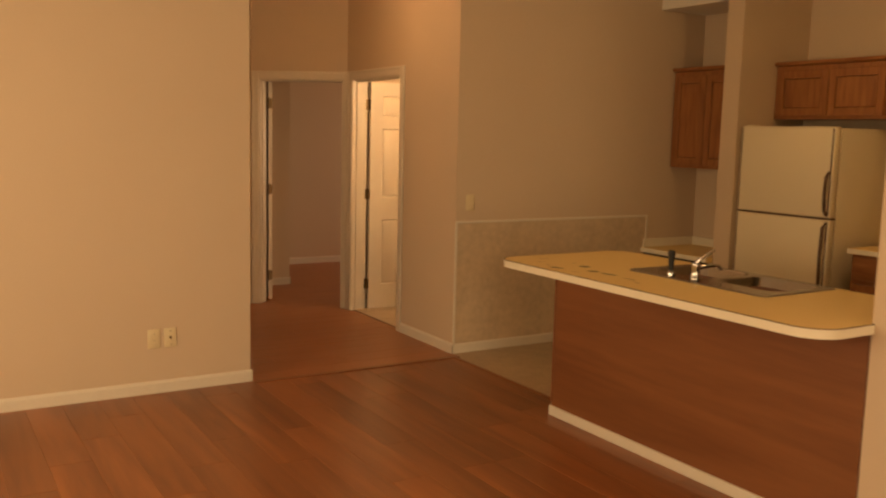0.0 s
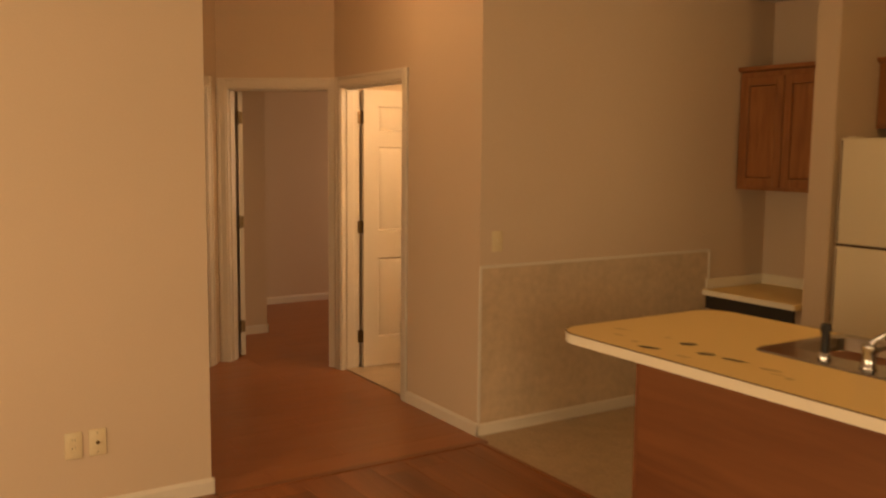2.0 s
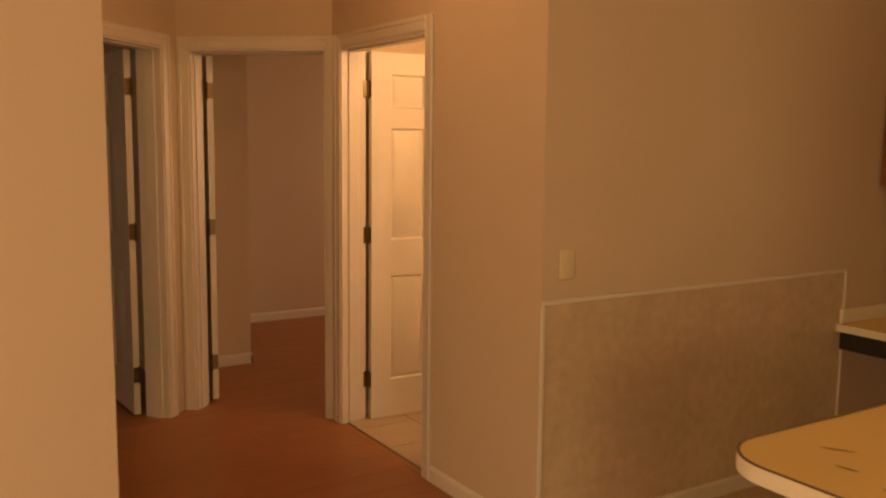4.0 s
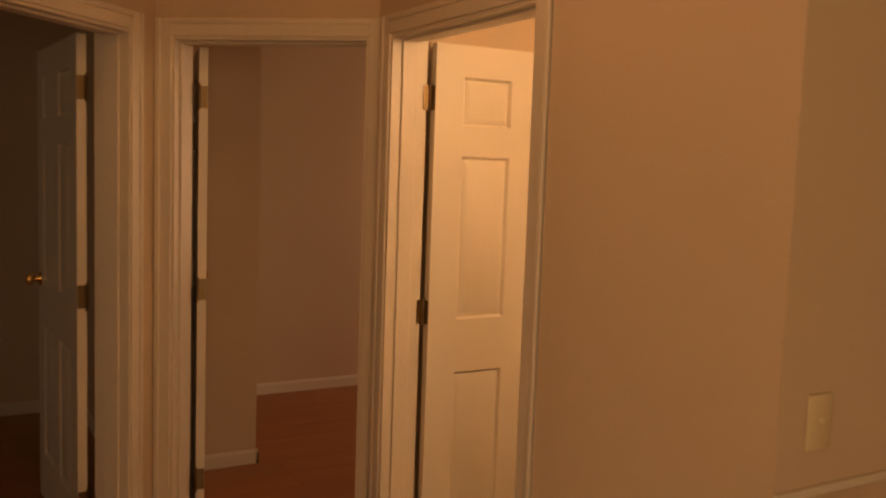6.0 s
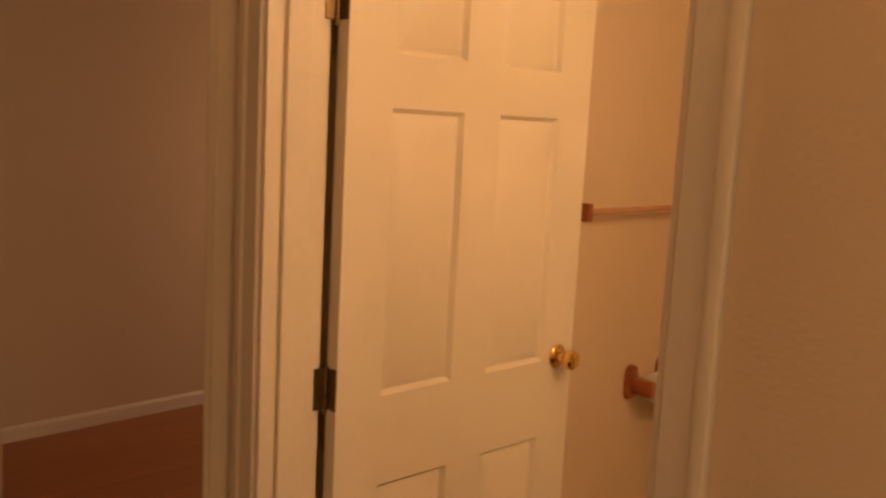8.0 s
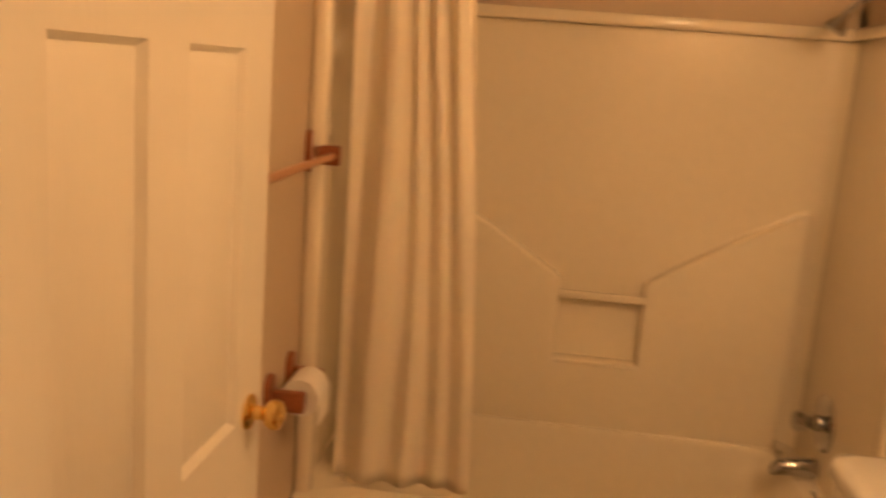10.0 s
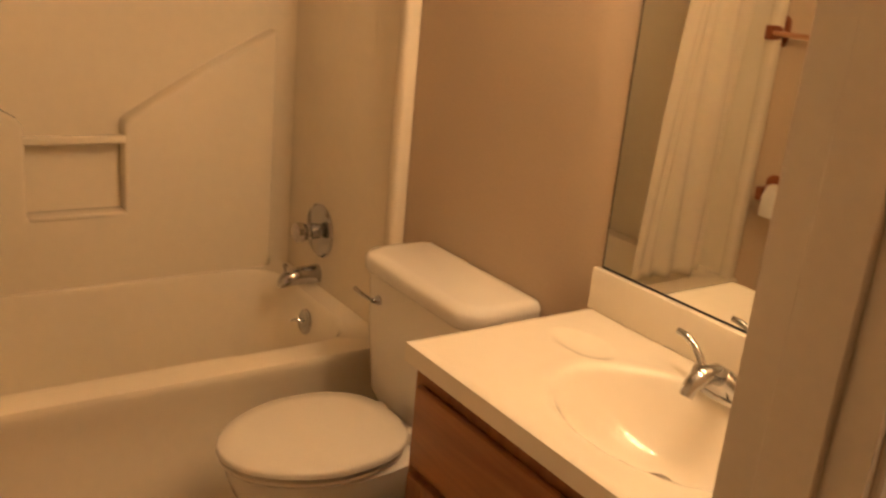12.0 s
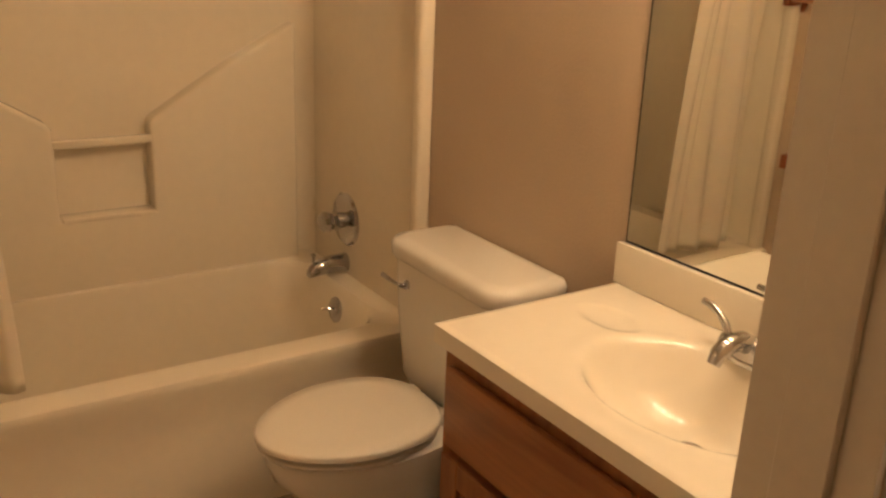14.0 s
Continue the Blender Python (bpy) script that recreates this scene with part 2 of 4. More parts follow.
def tube(points, radii, n=14):
    """A bent round bar through the points."""
    pts = [Vector(p) for p in points]
    rings = []
    for k, p in enumerate(pts):
        d = (pts[min(k + 1, len(pts) - 1)] - pts[max(k - 1, 0)]).normalized()
        side = d.cross(Vector((0.31, 0.12, 0.94))).normalized()
        up = side.cross(d)
        r = radii[k] if isinstance(radii, (list, tuple)) else radii
        rings.append([p + r * (math.cos(2 * math.pi * j / n) * side + math.sin(2 * math.pi * j / n) * up) for j in range(n)])
    return loft(rings)


def prism(outline, depth, m, bevel=0.0, seg=2):
    """A flat outline in the local xy plane, thickened along local z."""
    bm = bmesh.new()
    f = bm.faces.new([bm.verts.new((x, y, 0)) for x, y in outline])
    up = bmesh.ops.extrude_face_region(bm, geom=[f])
    top = [g for g in up["geom"] if isinstance(g, bmesh.types.BMVert)]
    bmesh.ops.translate(bm, verts=top, vec=(0, 0, depth))
    if bevel:
        edges = [e for e in bm.edges if all(v in top for v in e.verts)]
        bmesh.ops.bevel(bm, geom=edges, offset=bevel, segments=seg, profile=0.5, affect="EDGES")
    bmesh.ops.recalc_face_normals(bm, faces=bm.faces)
    bmesh.ops.transform(bm, matrix=m, verts=bm.verts)
    return bm


def mesh_of(name, bm, material, smooth=None):
    me = bpy.data.meshes.new(name)
    bm.to_mesh(me)
    bm.free()
    me.materials.append(material)
    if smooth is not None:
        me.shade_smooth()
        me.set_sharp_from_angle(angle=radians(smooth))
    return me


def part(name, bm, material, parent=None, label="", smooth=35):
    ob = new(name, mesh_of(name, bm, material, smooth))
    ob.parent = parent
    return tagged(ob, label)


def thing(name, label, category, m=None, group="", kind=""):
    ob = new(name)
    ob.empty_display_size = 0.1
    ob.matrix_basis = m or Matrix()
    return tagged(ob, label, category, group, kind)


def structure(name, bm, material, label, category, smooth=30):
    return tagged(part(name, bm, material, None, label, smooth), "", category, "", "structure")


def wall_with_openings(name, a, b, thick, z1, openings, label, z0=0.0, material=None):
    """A wall from a to b (its seen face), thickened to the left of that line; openings (from, to, bottom, top) go through it."""
    a, b = Vector((*a, 0)), Vector((*b, 0))
    length, d = (b - a).length, (b - a).normalized()
    m = Matrix.Translation(a) @ Matrix.Rotation(math.atan2(d.y, d.x), 4, "Z")
    bm, x = bmesh.new(), 0.0
    for p, q, low, high in sorted(openings):
        if p > x:
            box(x, 0, z0, p, thick, z1, bm=bm, m=m)
        if low > z0:
            box(p, 0, z0, q, thick, low, bm=bm, m=m)
        if high < z1:
            box(p, 0, high, q, thick, z1, bm=bm, m=m)
        x = q
    if x < length:
        box(x, 0, z0, length, thick, z1, bm=bm, m=m)
    return structure(name, bm, material or WALL, label, "wall"), m


# ---------------------------------------------------------------- shell
TOP = 2.82
HX = 1.507                      # face of the hall's bathroom wall
C = Vector((0.841, 2.461))      # hall corner between the two angled walls
A1 = Vector((-0.022, 1.598))
E1 = Vector((HX, 1.885))
KY = 0.051                      # face of the kitchen's north wall
HW = 0.135                      # thickness of the bathroom's door wall
L1, L2 = (C - A1).length, (E1 - C).length
O1, W1 = 0.195, L1 - 0.35        # openings in the angled walls
O2, W2 = 0.064, 0.788
BN, BS = 1.852, 0.300           # north and south faces of the bathroom
BATH_S, BATH_N = 0.893, 1.786   # bathroom door opening

beige = "beige painted drywall with a fine roller texture"
wall_with_openings("wall_living_north", (-3.6, 0.0), (-0.022, 0.0), 0.12, TOP, [], beige)
wall_with_openings("wall_hall_west", (-0.022, 0.12), (-0.022, 1.67), 0.12, TOP, [(0.80, 1.42, 0, 2.04)], beige)
_, M1 = wall_with_openings("wall_hall_angled_west", A1, C, 0.14, TOP, [(O1, O1 + W1, 0, 2.035)], beige)
_, M2 = wall_with_openings("wall_hall_angled_east", C, E1, 0.14, TOP, [(O2, O2 + W2, 0, 2.035)], beige)
wall_with_openings("wall_hall_east", (HX, 1.893), (HX, KY), HW, TOP, [(1.893 - BATH_N, 1.893 - BATH_S, 0, 2.035)], beige)
wall_with_openings("wall_kitchen_north", (HX + HW, KY), (4.10, KY), BS - KY, TOP, [], beige)
wall_with_openings("wall_kitchen_nook", (3.90, KY), (3.90, -0.66), 0.20, TOP, [], beige)
wall_with_openings("wall_kitchen_east", (4.10, -0.66), (4.10, -7.5), 0.12, TOP, [], beige)
wall_with_openings("wall_pantry_side", (3.36, -0.81), (4.10, -0.81), 0.15, TOP, [], "beige painted end wall between desk nook and refrigerator")
wall_with_openings("wall_kitchen_divider", (1.275, -3.30), (1.275, -7.5), 0.12, TOP, [], "beige painted wall at the end of the peninsula")
wall_with_openings("wall_living_west", (-3.6, -7.5), (-3.6, 0.12), 0.12, TOP, [(4.2, 5.9, 0.8, 2.1)], beige)
wall_with_openings("wall_south", (4.22, -7.5), (-3.72, -7.5), 0.12, TOP, [(4.53, 6.33, 0.35, 2.25)], beige)
# bathroom
wall_with_openings("wall_bath_south", (4.0, BS), (HX + HW, BS), 0.002, 2.44, [], "beige painted bathroom wall behind toilet and mirror")
wall_with_openings("wall_bath_north", (HX + HW, BN), (4.12, BN), 0.10, TOP, [], "beige painted bathroom wall with towel bar")
wall_with_openings("wall_bath_east", (4.0, BN), (4.0, BS), 0.12, TOP, [], beige)
# bedrooms
wall_with_openings("wall_bedroom_stub", (0.962, 3.297), (1.53, 3.297), 0.55, 2.8, [], "dim beige bedroom wall corner behind the open door")
wall_with_openings("wall_bedroom_far", (0.962, 4.60), (4.6, 4.60), 0.1, 2.8, [], "dim beige bedroom wall")
# opening added in an unseen wall for the bedroom's fill light
wall_with_openings("wall_bedroom_east", (4.5, 4.70), (4.5, 1.94), 0.1, 2.8, [(0.71, 1.91, 0.8, 2.1)], "dim beige bedroom wall, unseen, with an added window")
wall_with_openings("wall_small_bedroom_east", (0.86, 4.80), (0.86, 2.60), 0.1, 2.8, [], "dim beige wall between the bedrooms")
wall_with_openings("wall_small_bedroom_far", (-3.0, 4.70), (0.86, 4.70), 0.1, 2.8, [], "dim beige bedroom wall")
# likewise an added opening, out of view, to light the small bedroom
wall_with_openings("wall_small_bedroom_west", (-2.9, 0.12), (-2.9, 4.75), 0.1, 2.8, [(2.3, 3.5, 0.8, 2.1)], "dim beige bedroom wall, unseen, with an added window")

structure("ceiling", box(-3.75, -7.65, TOP, 4.3, 0.05, TOP + 0.1), CEILING, "off-white textured ceiling", "ceiling")
structure("ceiling_hall", box(-0.15, 0.05, TOP, HX + 0.06, 2.7, TOP + 0.1), CEILING, "off-white hall ceiling", "ceiling")
structure("ceiling_bath", box(HX + 0.12, BS, 2.44, 4.0, BN, 2.54), CEILING, "off-white bathroom ceiling", "ceiling")
structure("ceiling_bedrooms", box(-3.0, 0.12, 2.6, 4.6, 4.9, 2.68), CEILING, "off-white bedroom ceiling", "ceiling").location.z = 0.24
structure("ceiling_nook", box(3.40, -0.658, 2.60, 3.90, KY - 0.002, 2.70), CEILING, "dropped ceiling over the desk nook", "ceiling")

# floors lie under the boards and tiles
floor_living = structure("floor_living", box(-3.6, -7.5, -0.12, 1.458, 0.0, -0.009), SUBFLOOR, "reddish-brown wood laminate floor with long planks", "floor")
floor_hall = structure("floor_hall", box(-3.0, -0.0, -0.12, 4.5, 4.8, -0.009), SUBFLOOR, "reddish-brown wood laminate hall floor", "floor")
structure("floor_kitchen", box(HX, -0.0315, -0.12, 4.10, KY, 0.0, bm=box(1.458, -7.5, -0.12, 4.10, -0.032, 0.0)), VINYL, "mottled beige vinyl kitchen floor", "floor")
floor_bath = structure("floor_bath", box(HX + 0.03, BS, -0.006, 4.0, BN, 0.006), GROUT, "beige square-tiled bathroom floor", "floor")
structure("threshold", box(0.002, -0.075, -0.004, HX - 0.01, -0.032, 0.006, 0.002), STRIP, "dark wooden strip across the hall entry", "trim")
structure("threshold_kitchen", box(1.446, -3.25, -0.004, 1.474, -0.03, 0.005, 0.002), STRIP, "thin wooden strip along the kitchen vinyl", "trim")


def skirting(a, b, h=0.075, t=0.012, name="baseboard"):
    a, b = Vector((*a, 0)), Vector((*b, 0))
    d = (b - a).normalized()
    m = Matrix.Translation(a) @ Matrix.Rotation(math.atan2(d.y, d.x), 4, "Z")
    bm = box(0, -t, 0.0, (b - a).length, -0.0005, h - 0.016, bm=None, m=m)
    bm2 = prism([(-t, h - 0.016), (-0.0005, h - 0.016), (-0.0005, h), (-t * 0.45, h - 0.003)], (b - a).length, m @ Matrix(((0, 0, 1, 0), (1, 0, 0, 0), (0, 1, 0, 0), (0, 0, 0, 1))))
    me = bpy.data.meshes.new("tmp")
    bm2.to_mesh(me)
    bm.from_mesh(me)
    bpy.data.meshes.remove(me)
    return structure(name, bm, TRIM, "white painted baseboard along the wall", "baseboard")


skirting((-3.6, 0.0), (-0.010, 0.0))
skirting((-0.022, -0.012), (-0.022, 0.858))
skirting((HX, BATH_S - 0.062), (HX, KY - 0.012))
skirting((HX - 0.012, KY), (3.90, KY))
skirting((HX + HW, BN), (3.16, BN))
skirting((3.16, BS), (2.43, BS))
skirting((0.962, 3.297), (1.542, 3.297))
skirting((1.53, 3.285), (1.53, 3.847))
skirting((0.962, 4.60), (4.5, 4.60))
skirting((-2.9, 4.70), (0.86, 4.70))
skirting((0.86, 4.70), (0.86, 2.8))
skirting((1.275, -3.31), (1.275, -7.5))
skirting((-3.6, -7.5), (-3.6, 0.0))


# ---------------------------------------------------------------- door frames and doors
CAS = 0.066


def door_frame(name, m, w, h, depth, label="white painted door frame with moulded casing", both=True):
    """Jambs, stops and casings about an opening; local x along it, y through the wall, z up."""
    fr = thing(name, label, "door frame", m, "", "structure")
    j = 0.018
    part("jamb", box(0.0, -0.003, 0, j, depth + 0.003, h - j), TRIM, fr)
    part("jamb", box(w - j, -0.003, 0, w, depth + 0.003, h - j), TRIM, fr)
    part("jamb", box(0.0, -0.003, h - j, w, depth + 0.003, h), TRIM, fr)
    for x0 in (j, w - j - 0.01):
        part("stop", box(x0, 0.035, 0, x0 + 0.01, depth - 0.042, h - j - 0.01, 0.002), TRIM, fr)
    part("stop", box(j, 0.035, h - j - 0.01, w - j, depth - 0.042, h - j, 0.002), TRIM, fr)
    for y0, s in ((0.0, -1),) + (((depth, 1),) if both else ()):
        for x0, x1 in ((-CAS + 0.006, 0.006), (w - 0.006, w + CAS - 0.006)):
            bm = box(x0, y0, 0, x1, y0 + s * 0.011, h + CAS - 0.006, 0.002)
            outer = x0 if x0 < 0 else x1 - 0.022
            box(outer, y0, 0, outer + 0.022, y0 + s * 0.017, h + CAS - 0.006, 0.004, 2, bm)
            part("casing", bm, TRIM, fr)
        bm = box(0.006, y0, h - 0.006, w - 0.006, y0 + s * 0.011, h + CAS - 0.006, 0.002)
        box(0.0, y0, h + CAS - 0.028, w, y0 + s * 0.0165, h + CAS - 0.0065, 0.004, 2, bm)
        part("casing", bm, TRIM, fr)
    return fr


def six_panel(w, h, t=0.035):
    """A moulded six-panel slab; hinge edge at x 0, faces at y 0 and t."""
    st, mid = 0.15 * w, 0.105
    pw = (w - 2 * st - mid) / 2
    xs = [0, st, st + pw, st + pw + mid, w - st, w]
    zs = [0, 0.21, 0.80, 0.992, 1.603, 1.705, 1.89, h]
    bm = bmesh.new()
    for y, flip in ((0.0, False), (t, True)):
        v = [[bm.verts.new((x, y, z)) for z in zs] for x in xs]
        wells = []
        for i in range(5):
            for k in range(7):
                quad = [v[i][k], v[i + 1][k], v[i + 1][k + 1], v[i][k + 1]]
                f = bm.faces.new(quad[::-1] if flip else quad)
                if i in (1, 3) and k in (1, 3, 5):
                    wells.append(f)
        bm.normal_update()
        bmesh.ops.inset_individual(bm, faces=wells, thickness=0.005, depth=0.0)
        bmesh.ops.inset_individual(bm, faces=wells, thickness=0.013, depth=-0.013)
        bmesh.ops.inset_individual(bm, faces=wells, thickness=0.034, depth=0.0105)
    rim = [e for e in bm.edges if e.is_boundary]
    bmesh.ops.bridge_loops(bm, edges=rim)
    bmesh.ops.recalc_face_normals(bm, faces=bm.faces)
    return bm


def knob(parent, x, z, t):
    for y, s in ((0.0, -1), (t, 1)):
        m = pose(x, y, z, 90 if s < 0 else -90)
        k = part("door_knob", lathe([(0.0305, 0.0), (0.031, 0.004), (0.026, 0.009), (0.013, 0.012), (0.0115, 0.026), (0.016, 0.031), (0.023, 0.036), (0.0265, 0.046), (0.024, 0.056), (0.017, 0.061), (0.004, 0.062)], m), BRASS, parent, "polished brass door knob", 40)
        part("key_rose", lathe([(0.012, 0.0615), (0.011, 0.064), (0.004, 0.0645)], m, 20), BRASS, k)


def hinge(parent, z, y, s):
    """Leaf on the edge, leaf on the jamb, and the knuckle between."""
    h = part("hinge", rod((-0.004, y, z - 0.045), (-0.004, y, z + 0.045), 0.0065, n=12), HINGE, parent, "worn brass butt hinge")
    part("leaf", box(-0.0015, min(y, y - s * 0.034), z - 0.044, 0.0, max(y, y - s * 0.034), z + 0.044, 0.0005), HINGE, h)
    part("leaf", box(-0.032, y - s * 0.002, z - 0.044, -0.006, y - s * 0.0005, z + 0.044, 0.0005), HINGE, h)
    for dz in (-0.05, 0.05):
        part("pin", rod((-0.004, y, z + dz - 0.005), (-0.004, y, z + dz + 0.005), 0.004, n=10), HINGE, h)


def door(name, pivot, heading, w, h, label, knuckle_y=0.035, gap=0.013):
    """A slab hung at pivot, its width pointing along heading (degrees from +x)."""
    t = 0.035
    m = Matrix.Translation((*pivot, 0.012)) @ Matrix.Rotation(radians(heading), 4, "Z") @ Matrix.Translation((gap, -knuckle_y, 0))
    ob = new(name, mesh_of(name, six_panel(w, h), DOOR, 28))
    ob.matrix_basis = m
    tagged(ob, label, "door", "", "structure")
    for z in (0.225, 1.025, 1.805):
        hinge(ob, z, knuckle_y, 1 if knuckle_y > 0.01 else -1)
    knob(ob, w - 0.06, 1.0, t)
    return ob


def along(m, x, y=0.0):
    p = m @ Vector((x, y, 0))
    return (p.x, p.y)


door_frame("door_frame_1", M1 @ Matrix.Translation((O1, 0, 0)), W1, 2.035, 0.14, both=False)
door_frame("door_frame_2", M2 @ Matrix.Translation((O2, 0, 0)), W2, 2.035, 0.14, both=False)
MB = Matrix.Translation((HX, BATH_N, 0)) @ Matrix.Rotation(radians(-90), 4, "Z")
door_frame("door_frame_3", MB, BATH_N - BATH_S, 2.035, HW)
MC = Matrix.Translation((-0.022, 0.92, 0)) @ Matrix.Rotation(radians(90), 4, "Z")
door_frame("door_frame_4", MC, 0.62, 2.04, 0.12, "white painted closet door frame", True)

door("door_1", along(M1, O1 + W1 - 0.042, 0.150), 94, W1 - 0.055, 2.0, "white six-panel bedroom door standing open", 0.0, 0.034)
door("door_2", along(M2, O2 + 0.044, 0.150), 80, W2 - 0.045, 2.0, "white six-panel bedroom door standing wide open", 0.035, 0.036)
door("door_3", (HX + HW + 0.008, BATH_N - 0.02), -1.5, 0.755, 2.0, "white six-panel bathroom door, open, with brass knob")
closet = new("door_4", mesh_of("door_4", six_panel(0.578, 2.0), DOOR, 28))
closet.matrix_basis = MC @ Matrix.Translation((0.021, 0.002, 0.012))
tagged(closet, "white six-panel closet door, closed, in the hall", "door", "", "structure")
for z in (0.225, 1.60, 1.80):
    part("hinge", rod((-0.004, -0.004, z - 0.045), (-0.004, -0.004, z + 0.045), 0.0065, n=12), HINGE, closet, "worn brass butt hinge")


# ---------------------------------------------------------------- kitchen
def peninsula():
    """Worktop with rounded corners on a panelled base."""
    x0, x1, y0, y1 = 0.955, 1.885, -3.31, -1.245
    base = thing("peninsula_base", "reddish-brown wood panelled peninsula base with white baseboard", "cabinet", pose(1.25, -2.2, 0))
    inv = Matrix.Translation((-1.25, 2.2, 0))
    for nm, bm, ma, lb in (
        ("back_panel", box(1.270, -3.295, 0.0, 1.287, -1.407, 0.86, 0.001), PANEL, "reddish-brown wood veneer panel"),
        ("body", box(1.2875, -3.295, 0.0, 1.80, -1.417, 0.858), PANEL, ""),
        ("end_panel", box(1.275, -1.4165, 0.0, 1.802, -1.404, 0.859, 0.001), PANEL, ""),
        ("corner_bead", box(1.265, -1.415, 0.075, 1.277, -1.401, 0.858, 0.002), PANEL, ""),
    ):
        ob = part(nm, bm, ma, base, lb)
        ob.data.transform(inv)
    ob = part("skirting", box(1.255, -3.295, 0.0, 1.2695, -1.400, 0.056, 0.003), TRIM, base, "white painted baseboard")
    ob.data.transform(inv)
    ob = part("skirting", box(1.2695, -1.4035, 0.0, 1.802, -1.392, 0.056, 0.003), TRIM, base, "white painted baseboard")
    ob.data.transform(inv)

    def outline(g, r):
        pts = []
        for cx, cy, a in ((x1 - r - g, y1 - r - g, 0), (x0 + r + g, y1 - r - g, 90), (x0 + r + g, y0 + r + g, 180), (x1 - r - g, y0 + r + g, 270)):
            for k in range(9):
                b = radians(a + 90 * k / 8)
                pts.append((cx + r * math.cos(b), cy + r * math.sin(b)))
        return pts

    # the sheet has a hole for the sink
    top = thing("worktop", "yellow-cream laminate worktop with white edge and scorch marks", "worktop", pose(1.3, -2.2, 0.86))
    inv = Matrix.Translation((-1.3, 2.2, -0.84))
    hx0, hx1, hy0, hy1 = 1.375, 1.83, -2.715, -1.925
    bm = bmesh.new()
    out = [bm.verts.new((x, y, 0.880)) for x, y in outline(0.0015, 0.135)]
    hole = [bm.verts.new((x, y, 0.880)) for x, y in ((hx0, hy0), (hx1, hy0), (hx1, hy1), (hx0, hy1))]
    edges = [bm.edges.new((ring[k], ring[(k + 1) % len(ring)])) for ring in (out, hole) for k in range(len(ring))]
    bmesh.ops.triangle_fill(bm, edges=edges, use_beauty=True)
    bmesh.ops.recalc_face_normals(bm, faces=bm.faces)
    for f in bm.faces:
        if f.normal.z < 0:
            f.normal_flip()
    grown = bmesh.ops.extrude_face_region(bm, geom=list(bm.faces))
    bmesh.ops.translate(bm, verts=[g for g in grown["geom"] if isinstance(g, bmesh.types.BMVert)], vec=(0, 0, -0.036))
    bmesh.ops.recalc_face_normals(bm, faces=bm.faces)
    part("sheet", bm, COUNTER, top).data.transform(inv)
    rim_o, rim_i = outline(-0.002, 0.138), outline(0.0012, 0.135)
    bm = bmesh.new()
    rows = [[bm.verts.new((x, y, z)) for x, y in ring] for ring, z in ((rim_i, 0.842), (rim_o, 0.842), (rim_o, 0.8775), (rim_i, 0.8775))]
    n = len(rim_o)
    for a, b in zip(rows, rows[1:] + rows[:1]):
        for k in range(n):
            bm.faces.new((a[k], a[(k + 1) % n], b[(k + 1) % n], b[k]))
    bmesh.ops.recalc_face_normals(bm, faces=bm.faces)
    part("edge_band", bm, COUNTER_EDGE, top, "off-white edge band").data.transform(inv)
    bm = bmesh.new()
    a, b = outline(-0.001, 0.137), outline(0.0045, 0.132)
    va, vb = [bm.verts.new((x, y, 0.8806)) for x, y in a], [bm.verts.new((x, y, 0.8806)) for x, y in b]
    vc = [bm.verts.new((x, y, 0.8770)) for x, y in a]
    for k in range(n):
        bm.faces.new((va[k], va[(k + 1) % n], vb[(k + 1) % n], vb[k]))
        bm.faces.new((vc[k], vc[(k + 1) % n], va[(k + 1) % n], va[k]))
    part("edge_seam", bm, EDGE_SEAM, top, "dark seam line round the edge").data.transform(inv)

    # scorch marks, chips and scuffs lie in the sheet
    rng = random.Random(5)
    for x, y, a, b, turn, ma in ((1.040, -1.690, 0.016, 0.046, 25, BURN), (1.203, -1.718, 0.024, 0.034, 60, BURN), (1.137, -1.865, 0.021, 0.034, 40, BURN),
                                 (1.148, -1.976, 0.013, 0.052, 12, BURN), (1.185, -1.393, 0.005, 0.038, 30, SCUFF), (1.10, -1.47, 0.004, 0.03, 10, SCUFF),
                                 (1.070, -1.588, 0.006, 0.020, 40, SCUFF), (1.23, -1.60, 0.004, 0.02, 70, SCUFF), (1.039, -1.847, 0.004, 0.030, 20, SCUFF),
                                 (1.141, -2.122, 0.008, 0.038, 15, SCUFF), (1.095, -2.226, 0.008, 0.016, 50, SCUFF), (1.11, -2.17, 0.004, 0.03, 25, SCUFF)):
        bm, k = bmesh.new(), 18
        ring = []
        for j in range(k):
            w, s = 2 * math.pi * j / k, rng.uniform(0.72, 1.12)
            p = Matrix.Rotation(radians(turn), 2) @ Vector((a * s * math.cos(w), b * s * math.sin(w)))
            ring.append(bm.verts.new((x + p.x, y + p.y, 0.8812)))
        bm.faces.new(ring)
        part("burn_mark" if ma is BURN else "scuff_mark", bm, ma, top, "blackened scorch mark" if ma is BURN else "brown scuff mark").data.transform(inv)


